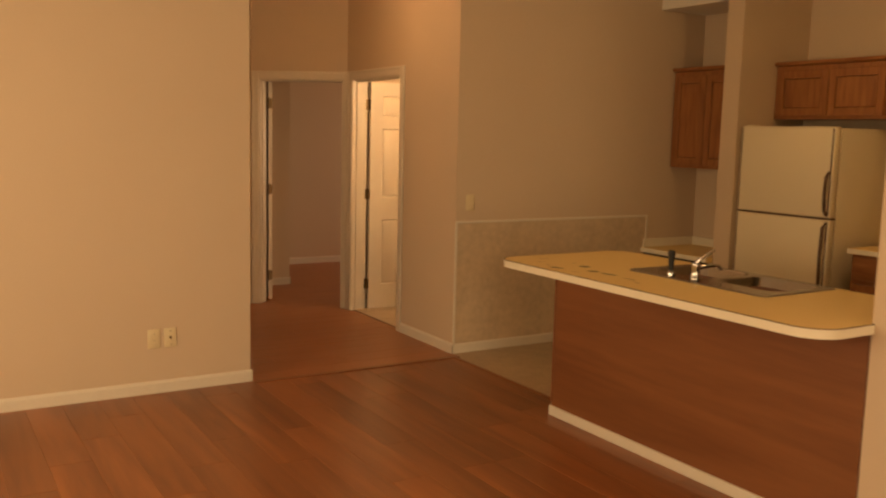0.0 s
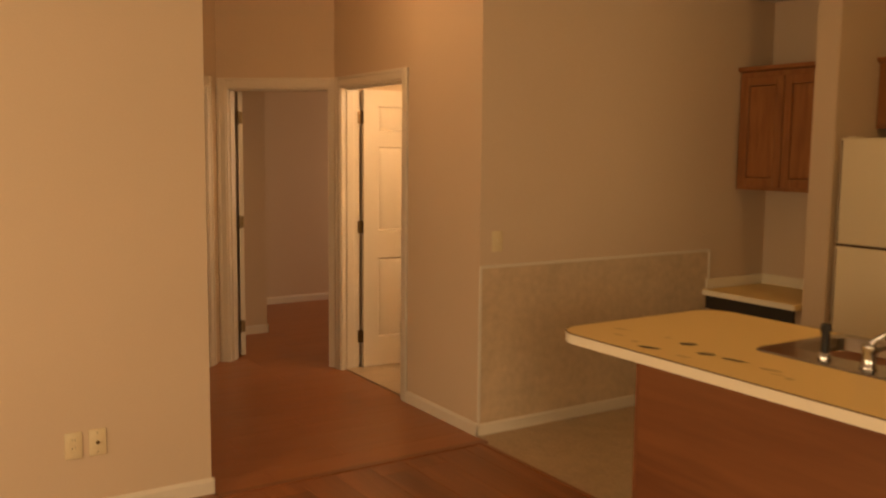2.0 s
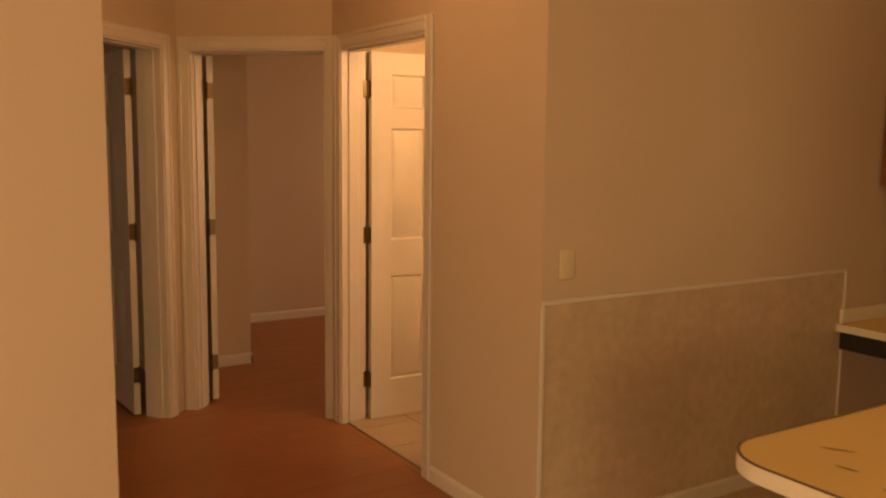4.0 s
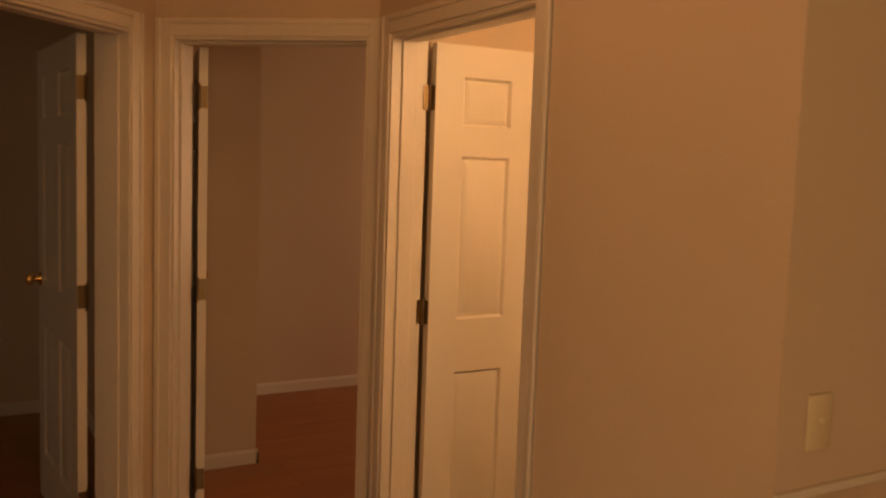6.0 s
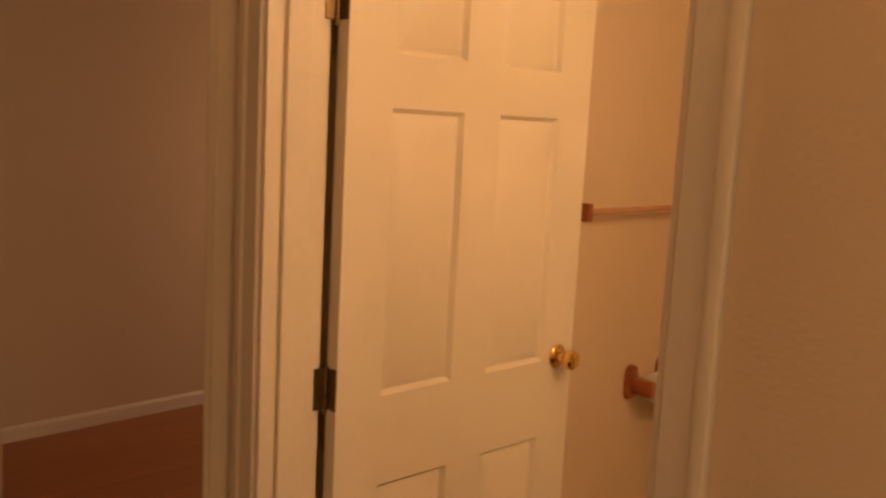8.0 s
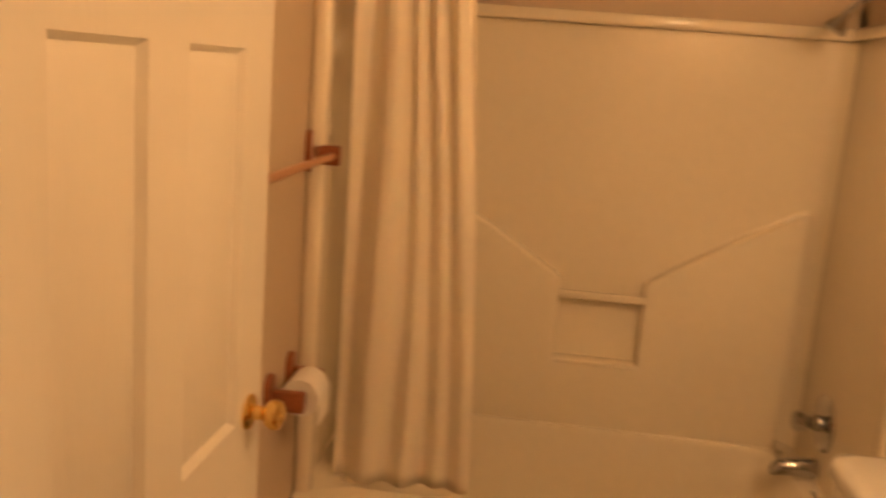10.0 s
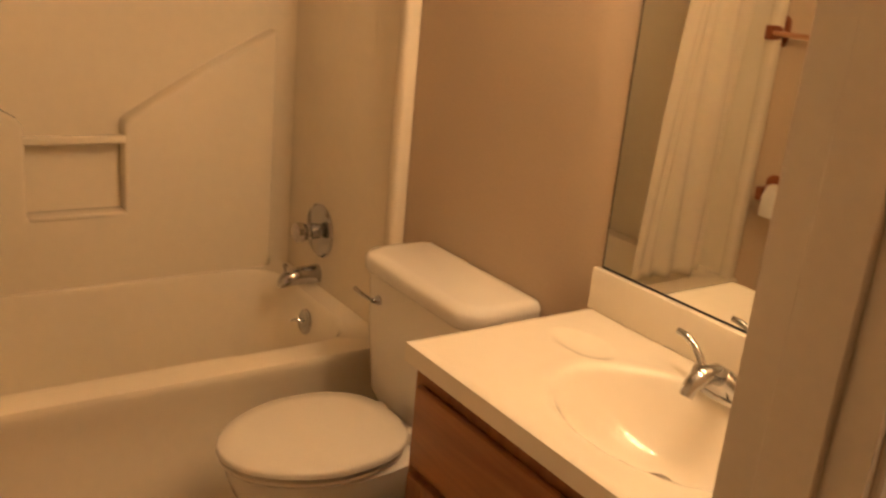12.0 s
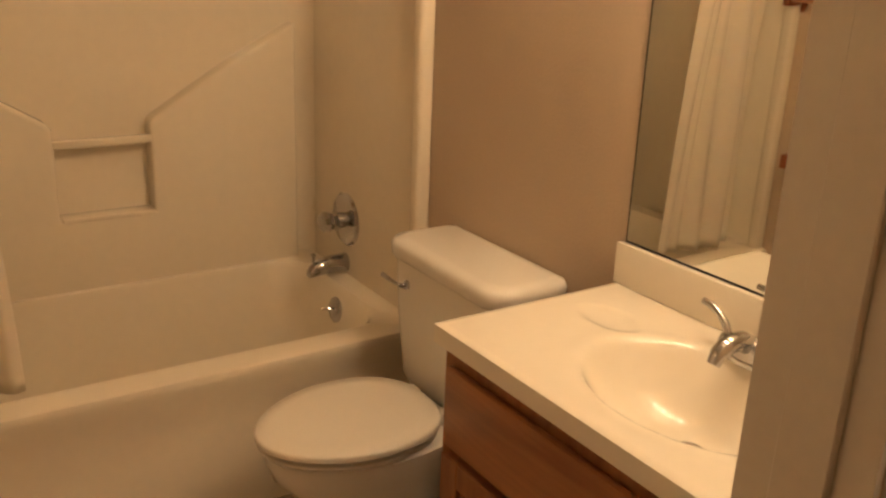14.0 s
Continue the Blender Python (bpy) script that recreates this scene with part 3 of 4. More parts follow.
def bowl_basin(x0, x1, y0, y1, z, depth, r=0.07):
    rings = []
    for inset, dz, rr in ((0.0, 0.0, r), (0.004, -0.006, r), (0.012, -depth * 0.8, r), (0.03, -depth * 0.96, r * 0.8), (0.07, -depth, r * 0.6)):
        ring = []
        for cx, cy, a in ((x1 - r - inset * 0.2, y1 - r, 0), (x0 + r, y1 - r, 90), (x0 + r, y0 + r, 180), (x1 - r, y0 + r, 270)):
            for k in range(7):
                b = radians(a + 15 * k)
                ring.append(Vector((cx, cy, 0)) + Vector((math.cos(b), math.sin(b), 0)) * max(rr - inset * 0.2, 0.01))
        c = Vector(((x0 + x1) / 2, (y0 + y1) / 2, 0))
        sx, sy = 1 - 2 * inset / (x1 - x0), 1 - 2 * inset / (y1 - y0)
        rings.append([Vector((c.x + (p.x - c.x) * sx, c.y + (p.y - c.y) * sy, z + dz)) for p in ring])
    bm = bmesh.new()
    made = [[bm.verts.new(p) for p in ring] for ring in rings]
    n = len(made[0])
    for a, b in zip(made, made[1:]):
        for k in range(n):
            bm.faces.new((a[k], b[k], b[(k + 1) % n], a[(k + 1) % n]))
    bm.faces.new(made[-1])
    return bm, [Vector(p) for p in rings[0]]


def kitchen_sink():
    s = thing("kitchen_sink", "double-bowl stainless steel sink set in the worktop", "sink", pose(1.46, -2.28, 0.90))
    inv = Matrix.Translation((-1.46, 2.28, -0.88))
    x0, x1, y0, y1, z = 1.345, 1.860, -2.745, -1.895, 0.8865
    bowls = ((1.475, 1.825, -2.300, -1.935), (1.475, 1.825, -2.705, -2.340))
    deck = bmesh.new()
    outer = []
    for cx, cy, a in ((x1 - 0.04, y1 - 0.04, 0), (x0 + 0.04, y1 - 0.04, 90), (x0 + 0.04, y0 + 0.04, 180), (x1 - 0.04, y0 + 0.04, 270)):
        for k in range(6):
            b = radians(a + 18 * k)
            outer.append(deck.verts.new((cx + 0.04 * math.cos(b), cy + 0.04 * math.sin(b), z)))
    loops = [outer]
    for b in bowls:
        bm, ring = bowl_basin(*b, z, 0.17)
        ob = part("bowl", bm, STEEL, s, "deep steel bowl", 50)
        ob.data.transform(inv)
        loops.append([deck.verts.new(p) for p in ring])
        cx, cy = (b[0] + b[1]) / 2, (b[2] + b[3]) / 2
        d = part("drain", lathe([(0.045, -0.1705), (0.045, -0.166), (0.036, -0.165), (0.034, -0.1685)], pose(cx, cy, z), 24), CHROME, s, "steel basket drain")
        d.data.transform(inv)
        d = part("strainer", lathe([(0.033, -0.1684), (0.03, -0.166), (0.01, -0.162), (0.006, -0.155)], pose(cx, cy, z), 20), BLACK, s, "dark drain strainer")
        d.data.transform(inv)
    edges = [deck.edges.new((l[k], l[(k + 1) % len(l)])) for l in loops for k in range(len(l))]
    bmesh.ops.triangle_fill(deck, edges=edges, use_beauty=True)
    for f in deck.faces:
        f.normal_update()
        if f.normal.z < 0:
            f.normal_flip()
    low = [deck.verts.new((v.co.x + (0.006 if v.co.x > 1.60 else -0.006), v.co.y + (0.006 if v.co.y > -2.32 else -0.006), 0.8803)) for v in outer]
    for k in range(len(outer)):
        deck.faces.new((outer[k], low[k], low[(k + 1) % len(low)], outer[(k + 1) % len(outer)]))
    ob = part("rim", deck, STEEL, s, "steel rim with tap ledge")
    ob.data.transform(inv)

    f = thing("kitchen_faucet", "chrome kitchen faucet with raised lever on the sink", "faucet", pose(1.415, -2.285, 0.9068))
    part("base", lathe([(0.026, 0), (0.026, 0.006), (0.022, 0.012), (0.022, 0.055), (0.024, 0.06), (0.022, 0.075), (0.012, 0.082)]), CHROME, f)
    part("spout", tube([(0, 0, 0.045), (0.04, -0.004, 0.058), (0.10, -0.008, 0.062), (0.15, -0.012, 0.056), (0.165, -0.013, 0.04)], [0.011, 0.010, 0.0095, 0.009, 0.009]), CHROME, f)
    part("lever", tube([(0, 0, 0.078), (0.010, -0.02, 0.098), (0.02, -0.05, 0.125), (0.026, -0.085, 0.150)], [0.010, 0.008, 0.008, 0.008]), CHROME, f)
    p = thing("sink_sprayer", "black side sprayer standing in its chrome collar", "sprayer", pose(1.410, -2.130, 0.9068))
    part("collar", lathe([(0.022, 0), (0.022, 0.008), (0.016, 0.022), (0.013, 0.024)], None, 20), CHROME, p, "chrome collar")
    part("handle", lathe([(0.012, 0.024), (0.014, 0.05), (0.0135, 0.085), (0.018, 0.10), (0.017, 0.118), (0.010, 0.122)], None, 18), BLACK, p)


def refrigerator():
    x0, x1, y0, y1 = 3.456, 4.085, -1.60, -0.826
    r = thing("refrigerator", "almond top-freezer refrigerator with brown trim lines", "refrigerator", pose(3.6, -1.17, 0))
    inv = Matrix.Translation((-3.6, 1.17, 0))

    def add(nm, bm, ma, lb="", parent=r):
        ob = part(nm, bm, ma, parent, lb)
        ob.data.transform(inv)
        return ob
    add("body", box(x0, y0, 0.03, x1, y1, 1.678, 0.006, 2), FRIDGE)
    add("gasket", box(x0 - 0.012, y0 + 0.012, 0.1, x0 + 0.002, y1 - 0.012, 1.655), SEAM, "brown door gasket")
    add("toe_grille", box(x0 - 0.02, y0 + 0.01, 0.005, x0 + 0.03, y1 - 0.01, 0.085), DARK)
    for nm, z0, z1 in (("freezer_door", 1.082, 1.686), ("fridge_door", 0.095, 1.068)):
        d = add(nm, box(x0 - 0.068, y0, z0, x0 - 0.011, y1, z1, 0.012, 3), FRIDGE, "almond textured door")
        add("trim", box(x0 - 0.0695, y1 - 0.020, z0 + 0.012, x0 - 0.0650, y1 - 0.012, z1 - 0.012, 0.001), SEAM, "brown trim line", d)
        hy = y0 + 0.028
        lo, hi = (z0 + 0.02, z1 - 0.30) if z0 > 1 else (z1 - 0.48, z1 - 0.02)
        add("handle", tube([(x0 - 0.066, hy, lo), (x0 - 0.092, hy + 0.004, lo + 0.03), (x0 - 0.097, hy + 0.006, (lo + hi) / 2), (x0 - 0.092, hy + 0.004, hi - 0.03), (x0 - 0.066, hy, hi)], 0.011, 10), SEAM, "dark brown bar handle", d)
        add("trim", box(x0 - 0.0695, y0 + 0.012, z0 + 0.012, x0 - 0.0650, y0 + 0.024, z1 - 0.012, 0.001), SEAM, "brown trim line", d)
    add("divider", box(x0 - 0.055, y0 + 0.004, 1.0685, x0, y1 - 0.004, 1.0815), SEAM, "brown strip between the doors")
    add("hinge_cover", box(x0 - 0.05, y1 - 0.09, 1.6865, x0 + 0.03, y1 - 0.03, 1.696, 0.003), FRIDGE)


def cabinet_door(parent, m, w, h, grain=OAK, flat=False):
    """Framed door with a raised field; local x across, z up, y out of the front is negative."""
    bm, s = bmesh.new(), 0.055
    for a in ((0, 0, s, h), (w - s, 0, w, h), (s, 0, w - s, s), (s, h - s, w - s, h)):
        box(a[0], -0.019, a[1], a[2], 0.0, a[3], 0.0025, 1, bm)
    d = part("door", bm, grain, parent, "framed oak door")
    d.matrix_basis = m
    pb = prism([(s + 0.002, s + 0.002), (w - s - 0.002, s + 0.002), (w - s - 0.002, h - s - 0.002), (s + 0.002, h - s - 0.002)], 0.009, Matrix(((1, 0, 0, 0), (0, 0, -1, -0.004), (0, 1, 0, 0), (0, 0, 0, 1))), 0.006, 1)
    part("panel", pb, grain, d, "oak door panel")
    return d


FRONT_WEST = Matrix.Rotation(radians(-90), 4, "Z")       # fronts that face -x


def wall_cabinet(name, x, y0, y1, z0, z1, depth, doors, label):
    """Hung cabinet, front at x facing -x, from y1 down to y0."""
    c = thing(name, label, "cabinet", pose(x, y1, z0), "oak wall cabinets")
    h, w = z1 - z0, y1 - y0
    part("body", box(0.019, -w, 0, depth, 0, h, 0.001), OAK_DEEP, c)
    bm = bmesh.new()
    for a in ((0, 0, 0.045, h), (w - 0.045, 0, w, h), (0.045, 0, w - 0.045, 0.045), (0.045, h - 0.045, w - 0.045, h)):
        box(a[0], -0.019, a[1], a[2], -0.0002, a[3], 0.0, 1, bm)
    f = part("face_frame", bm, OAK, c)
    f.matrix_basis = FRONT_WEST @ Matrix.Translation((0, 0.019, 0))
    part("top_moulding", prism([(0, 0), (-0.022, 0.012), (-0.028, 0.034), (0.02, 0.034), (0.02, 0)], w + 0.01, Matrix(((1, 0, 0, 0), (0, 0, -1, 0.005), (0, 1, 0, h - 0.002), (0, 0, 0, 1)))), OAK_DEEP, c, "oak crown moulding")
    dw = (w - 0.05) / doors
    for k in range(doors):
        cabinet_door(c, FRONT_WEST @ Matrix.Translation((0.025 + k * dw + 0.003, -0.0005, 0.025)), dw - 0.006, h - 0.06)
    return c


def base_run():
    """The counter past the refrigerator."""
    c = thing("base_cabinet", "oak base cabinet beside the refrigerator", "cabinet", pose(3.50, -1.70, 0))
    part("body", box(0.02, -1.4, 0.1, 0.585, 0, 0.858, 0.001), OAK_DEEP, c)
    part("toe_kick", box(0.07, -1.4, 0.0, 0.585, 0, 0.0995), DARK, c)
    for k in range(3):
        cabinet_door(c, FRONT_WEST @ Matrix.Translation((0.02 + k * 0.46, 0.0195, 0.12)), 0.44, 0.54)
        d = part("drawer_front", box(-0.0, -0.02 - k * 0.46 - 0.44, 0.69, 0.0195, -0.02 - k * 0.46, 0.84, 0.004, 2), OAK_DEEP, c, "oak drawer front")
    t = thing("side_counter", "cream laminate counter beside the refrigerator", "worktop", pose(3.475, -1.69, 0.858))
    part("sheet", box(0.002, -1.41, 0, 0.61, 0, 0.036, 0.002), COUNTER, t)
    part("edge_band", box(-0.001, -1.41, 0.002, 0.0015, 0, 0.034), COUNTER_EDGE, t)
    part("backsplash", box(0.59, -1.41, 0.0365, 0.611, 0, 0.136, 0.003), COUNTER, t)


def desk_nook():
    d = thing("built_in_desk", "cream laminate desk top with white edge in the nook", "desk", pose(3.30, KY - 0.004, 0.662))
    part("top", box(0.0, -0.700, 0.0, 0.598, 0.0, 0.036, 0.002), COUNTER, d)
    part("edge_band", box(-0.0025, -0.700, 0.001, -0.0002, 0.0, 0.035), COUNTER_EDGE, d)
    part("backsplash", box(0.578, -0.700, 0.0365, 0.599, 0.0, 0.105, 0.003), COUNTER_EDGE, d)
    part("backsplash", box(0.02, -0.018, 0.0365, 0.577, -0.001, 0.105, 0.003), COUNTER_EDGE, d)
    part("support", box(0.35, -0.700, -0.662, 0.59, -0.68, -0.001), TRIM, d)
    # dark strip in place of the shade in the open space below
    part("apron", box(0.03, -0.675, -0.09, 0.045, -0.004, -0.001), DARK, d, "dark strip under the desk top, shade put into its colour")


peninsula()
kitchen_sink()
refrigerator()
wall_cabinet("wall_cabinet", 3.75, -1.72, -0.815, 1.745, 2.128, 0.345, 2, "oak two-door cabinet hung over the refrigerator")
wall_cabinet("wall_cabinet", 3.58, -0.655, 0.042, 1.354, 2.118, 0.315, 2, "oak two-door cabinet hung over the desk nook")
base_run()
desk_nook()

# marbled board with white trim on the lower kitchen wall
board = thing("wainscot", "mottled tan board with thin white trim on the wall", "wainscot", pose(HX, KY, 0), "", "structure")
part("board", box(0.014, -0.006, 0.07, 1.833, -0.0005, 0.945), WAINSCOT, board)
part("trim", box(0.0, -0.012, 0.9455, 1.851, -0.0005, 0.963, 0.002), TRIM, board, "thin white top trim")
part("trim", box(1.834, -0.012, 0.0755, 1.851, -0.0005, 0.945, 0.002), TRIM, board, "thin white end trim")
part("trim", box(-0.004, -0.012, 0.0755, 0.0135, -0.0005, 0.945, 0.002), TRIM, board, "thin white corner trim")


def wall_plate(name, x, y, z, label, outlet):
    p = thing(name, label, "switch" if not outlet else "outlet", pose(x, y, z), "wall outlets" if outlet else "")
    part("plate", box(-0.036, -0.007, -0.058, 0.036, -0.0005, 0.058, 0.004, 2), PLATE, p)
    if outlet == 2:
        for dz in (-0.026, 0.0095):
            f = part("socket", box(-0.016, -0.0095, dz, 0.016, -0.0065, dz + 0.027, 0.003), PLATE, p)
            for dx in (-0.007, 0.005):
                part("slot", box(dx, -0.0098, dz + 0.012, dx + 0.002, -0.0093, dz + 0.021), DARK, f)
    elif outlet == 1:
        part("jack", lathe([(0.008, 0), (0.008, 0.004), (0.005, 0.008), (0.0045, 0.011)], pose(0, -0.0068, 0, 90), 14), HINGE, p, "round cable jack")
        part("screw", lathe([(0.003, 0), (0.003, 0.001), (0.001, 0.0015)], pose(0, -0.0068, 0.042, 90), 10), HINGE, p)
        part("screw", lathe([(0.003, 0), (0.003, 0.001), (0.001, 0.0015)], pose(0, -0.0068, -0.042, 90), 10), HINGE, p)
    else:
        part("toggle", box(-0.004, -0.016, -0.002, 0.004, -0.0065, 0.012, 0.0015), PLATE, p)
    return p


wall_plate("outlet", -0.613, 0.0, 0.33, "almond double wall outlet low on the wall", 2)
wall_plate("outlet", -0.516, 0.0, 0.331, "almond cable jack plate low on the wall", 1)
wall_plate("light_switch", 1.622, KY, 1.094, "almond light switch above the marbled board", 0)


def ceiling_dome(name, x, y, z, r, label):
    c = thing(name, label, "ceiling light", pose(x, y, z), "ceiling lights")
    part("base", lathe([(r * 0.8, 0.0), (r * 0.8, -0.02), (r * 0.6, -0.025)], None, 32), BRASS, c)
    for a in (0, 180):
        part("bulb", lathe([(0.012, 0), (0.02, -0.02), (0.03, -0.045), (0.02, -0.07), (0.004, -0.078)], pose(0.06 * math.cos(radians(a)), 0, -0.025), 16), BULB, c)


ceiling_dome("ceiling_light", 2.55, -2.55, TOP, 0.17, "round brass kitchen ceiling light with bare bulbs")
ceiling_dome("ceiling_light", 0.70, 0.62, TOP, 0.14, "round brass hall ceiling light with bare bulbs")


def window(name, m, w, h, label):
    f = thing(name, label, "window", m, "", "structure")
    for a in ((0, 0, 0.045, h), (w - 0.045, 0, w, h), (0.045, 0, w - 0.045, 0.045), (0.045, h - 0.045, w - 0.045, h), (0.045, h / 2 - 0.02, w - 0.045, h / 2 + 0.02)):
        part("window_frame", box(a[0], 0.05, a[1], a[2], 0.10, a[3], 0.003), TRIM, f)
    for z0, z1 in ((0.045, h / 2 - 0.02), (h / 2 + 0.02, h - 0.045)):
        p = part("pane", box(0.045, 0.073, z0, w - 0.045, 0.077, z1), GLASS, f)
        p.visible_shadow = False
    part("window_sill", box(-0.03, -0.03, -0.03, w + 0.03, 0.05, -0.001, 0.004), TRIM, f)


window("window_1", Matrix.Translation((-3.6, -3.3, 0.8)) @ Matrix.Rotation(radians(90), 4, "Z"), 1.7, 1.3, "white framed living room window")
window("window_2", Matrix.Translation((-0.31, -7.5, 0.35)) @ Matrix.Rotation(radians(180), 4, "Z"), 1.8, 1.9, "white framed living room window")

# unseen windows, added round the bedrooms' fill lights
window("added_window_3", Matrix.Translation((4.5, 3.99, 0.8)) @ Matrix.Rotation(radians(-90), 4, "Z"), 1.2, 1.3, "white framed window added in an unseen bedroom wall")
window("added_window_4", Matrix.Translation((-2.9, 2.42, 0.8)) @ Matrix.Rotation(radians(90), 4, "Z"), 1.2, 1.3, "white framed window added in the small bedroom's unseen wall")


# ---------------------------------------------------------------- bathroom
def tub_shower():
    t = thing("tub_shower", "one-piece cream fibreglass tub and shower surround", "bathtub", pose(3.170, BS, 0))
    y1, xb, rim, top = BN - BS, 0.825, 0.442, 1.812
    # tub: rim and basin
    def ring(x0, x1, ya, yb, z, r, n=8):
        out = []
        for cx, cy, a in ((x1 - r, yb - r, 0), (x0 + r, yb - r, 90), (x0 + r, ya + r, 180), (x1 - r, ya + r, 270)):
            for k in range(n):
                b = radians(a + 90 * k / (n - 1))
                out.append(Vector((cx + r * math.cos(b), cy + r * math.sin(b), z)))
        return out
    rings = [ring(0.001, xb - 0.001, 0.002, y1 - 0.002, 0.0, 0.005), ring(0.001, xb - 0.001, 0.002, y1 - 0.002, 0.192, 0.005), ring(0.006, xb - 0.001, 0.002, y1 - 0.002, 0.208, 0.005),
             ring(0.004, xb - 0.001, 0.002, y1 - 0.002, rim - 0.06, 0.005), ring(-0.010, xb - 0.001, 0.002, y1 - 0.002, rim - 0.022, 0.008), ring(-0.004, xb - 0.001, 0.002, y1 - 0.002, rim - 0.005, 0.012), ring(0.010, xb - 0.001, 0.002, y1 - 0.002, rim, 0.02),
             ring(0.085, xb - 0.105, 0.085, y1 - 0.085, rim - 0.004, 0.12), ring(0.097, xb - 0.112, 0.10, y1 - 0.10, rim - 0.02, 0.12), ring(0.125, xb - 0.128, 0.125, y1 - 0.15, rim - 0.15, 0.12),
             ring(0.155, xb - 0.145, 0.15, y1 - 0.24, 0.14, 0.12), ring(0.20, xb - 0.185, 0.20, y1 - 0.31, 0.105, 0.10)]
    part("tub", loft(rings), TUB, t, "cream tub with rounded rim and stepped apron", 40)
    # surround panels
    part("side_panel", box(0.062, 0.001, rim - 0.003, xb, 0.022, top, 0.004, 2), TUB, t)
    part("side_panel", box(0.062, y1 - 0.022, rim - 0.003, xb, y1 - 0.001, top, 0.004, 2), TUB, t)
    part("back_panel", box(xb - 0.022, 0.0225, rim - 0.003, xb, y1 - 0.0225, top, 0.0), TUB, t)
    part("top_ledge", box(xb - 0.075, 0.023, top - 0.028, xb - 0.001, y1 - 0.023, top + 0.012, 0.012, 3), TUB, t, "rounded top ledge")
    part("top_ledge", box(0.05, 0.0225, top - 0.028, xb - 0.0755, 0.045, top + 0.010, 0.008, 3), TUB, t)
    # rounded flanges at the open side and coves in the corners
    for ya, yb in ((0.001, 0.048), (y1 - 0.048, y1 - 0.001)):
        part("front_flange", box(0.012, ya, rim - 0.012, 0.0615, yb, top + 0.03, 0.016, 4), TUB, t, "rounded white front edge")
    for ya, s in ((0.022, 1), (y1 - 0.022, -1)):
        pts = [(xb - 0.0225, ya)]
        for k in range(9):
            a = radians(90 * k / 8)
            pts.append((xb - 0.0225 - 0.07 + 0.07 * math.sin(a), ya + s * (0.07 - 0.07 * math.cos(a))))
        part("corner_cove", prism(pts if s > 0 else pts[::-1], top - rim - 0.03, Matrix.Translation((0, 0, rim))), TUB, t, "", 60)
    # lower relief of the back panel: shoulders rising outwards, niche with bar between them
    m = Matrix(((0, 0, -1, xb - 0.0215), (1, 0, 0, -BS), (0, 1, 0, 0), (0, 0, 0, 1)))
    ne, nw, nz0, nz1, zt = 0.872, 1.155, 0.668, 0.897, 0.945
    part("lower_relief", prism([(BS + 0.085, rim - 0.06), (BN - 0.085, rim - 0.06), (BN - 0.085, 1.29), (1.416, 1.118), (nw + 0.014, zt + 0.018), (nw, zt), (nw, nz0), (ne, nz0), (ne, zt), (ne - 0.014, zt + 0.018), (0.60, 1.125), (BS + 0.085, 1.24)], 0.070, m, 0.014, 3), TUB, t, "raised lower back with soap niche", 50)
    part("niche_bar", box(xb - 0.088, ne - BS - 0.004, nz1 - 0.012, xb - 0.064, nw - BS + 0.004, nz1 + 0.014, 0.006, 3), TUB, t, "bar across the soap niche")
    part("niche_sill", box(xb - 0.093, ne - BS + 0.004, nz0 - 0.012, xb - 0.0225, nw - BS - 0.004, nz0 + 0.004, 0.005, 3), TUB, t)

    # fittings on the plumbing wall
    v = thing("shower_valve", "chrome shower valve with round plate and clear knob", "valve", pose(3.660, BS + 0.0225, 0.632))
    part("escutcheon", lathe([(0.089, 0), (0.089, 0.003), (0.082, 0.010), (0.045, 0.016), (0.030, 0.018)], pose(0, 0, 0, -90), 36), CHROME, v, "round chrome plate")
    part("stem", lathe([(0.026, 0.016), (0.026, 0.038), (0.018, 0.042), (0.018, 0.05)], pose(0, 0, 0, -90), 24), CHROME, v)
    part("knob", lathe([(0.018, 0.05), (0.030, 0.056), (0.034, 0.07), (0.032, 0.088), (0.024, 0.094), (0.006, 0.095)], pose(0, 0, 0, -90), 10), CHROME, v, "faceted chrome knob", 20)
    s = thing("tub_spout", "chrome tub spout with diverter", "spout", pose(3.665, BS + 0.0225, 0.482))
    rings = []
    for y, w, h0, h1 in ((0.0, 0.030, -0.032, 0.032), (0.05, 0.029, -0.031, 0.031), (0.095, 0.026, -0.032, 0.024), (0.125, 0.022, -0.036, 0.010), (0.137, 0.015, -0.034, -0.008)):
        rings.append([Vector((w * math.cos(2 * math.pi * k / 16), y, (h0 + h1) / 2 + (h1 - h0) / 2 * math.sin(2 * math.pi * k / 16))) for k in range(16)])
    part("body", loft(rings), CHROME, s, "", 60)
    part("diverter", lathe([(0.004, 0.01), (0.004, 0.03), (0.008, 0.033), (0.008, 0.04), (0.004, 0.042)], pose(0, 0.118, 0.004), 14), CHROME, s)
    o = thing("overflow_plate", "round chrome overflow plate with trip lever", "overflow", pose(3.555, BS + 0.114, 0.366, 8))
    part("plate", lathe([(0.042, 0), (0.042, 0.003), (0.034, 0.009), (0.012, 0.012)], pose(0, 0, 0, -90), 28), CHROME, o)
    part("lever", tube([(0, 0.010, 0), (0.004, 0.022, 0.004), (0.012, 0.036, 0.002), (0.018, 0.042, -0.004)], 0.004, 10), CHROME, o)


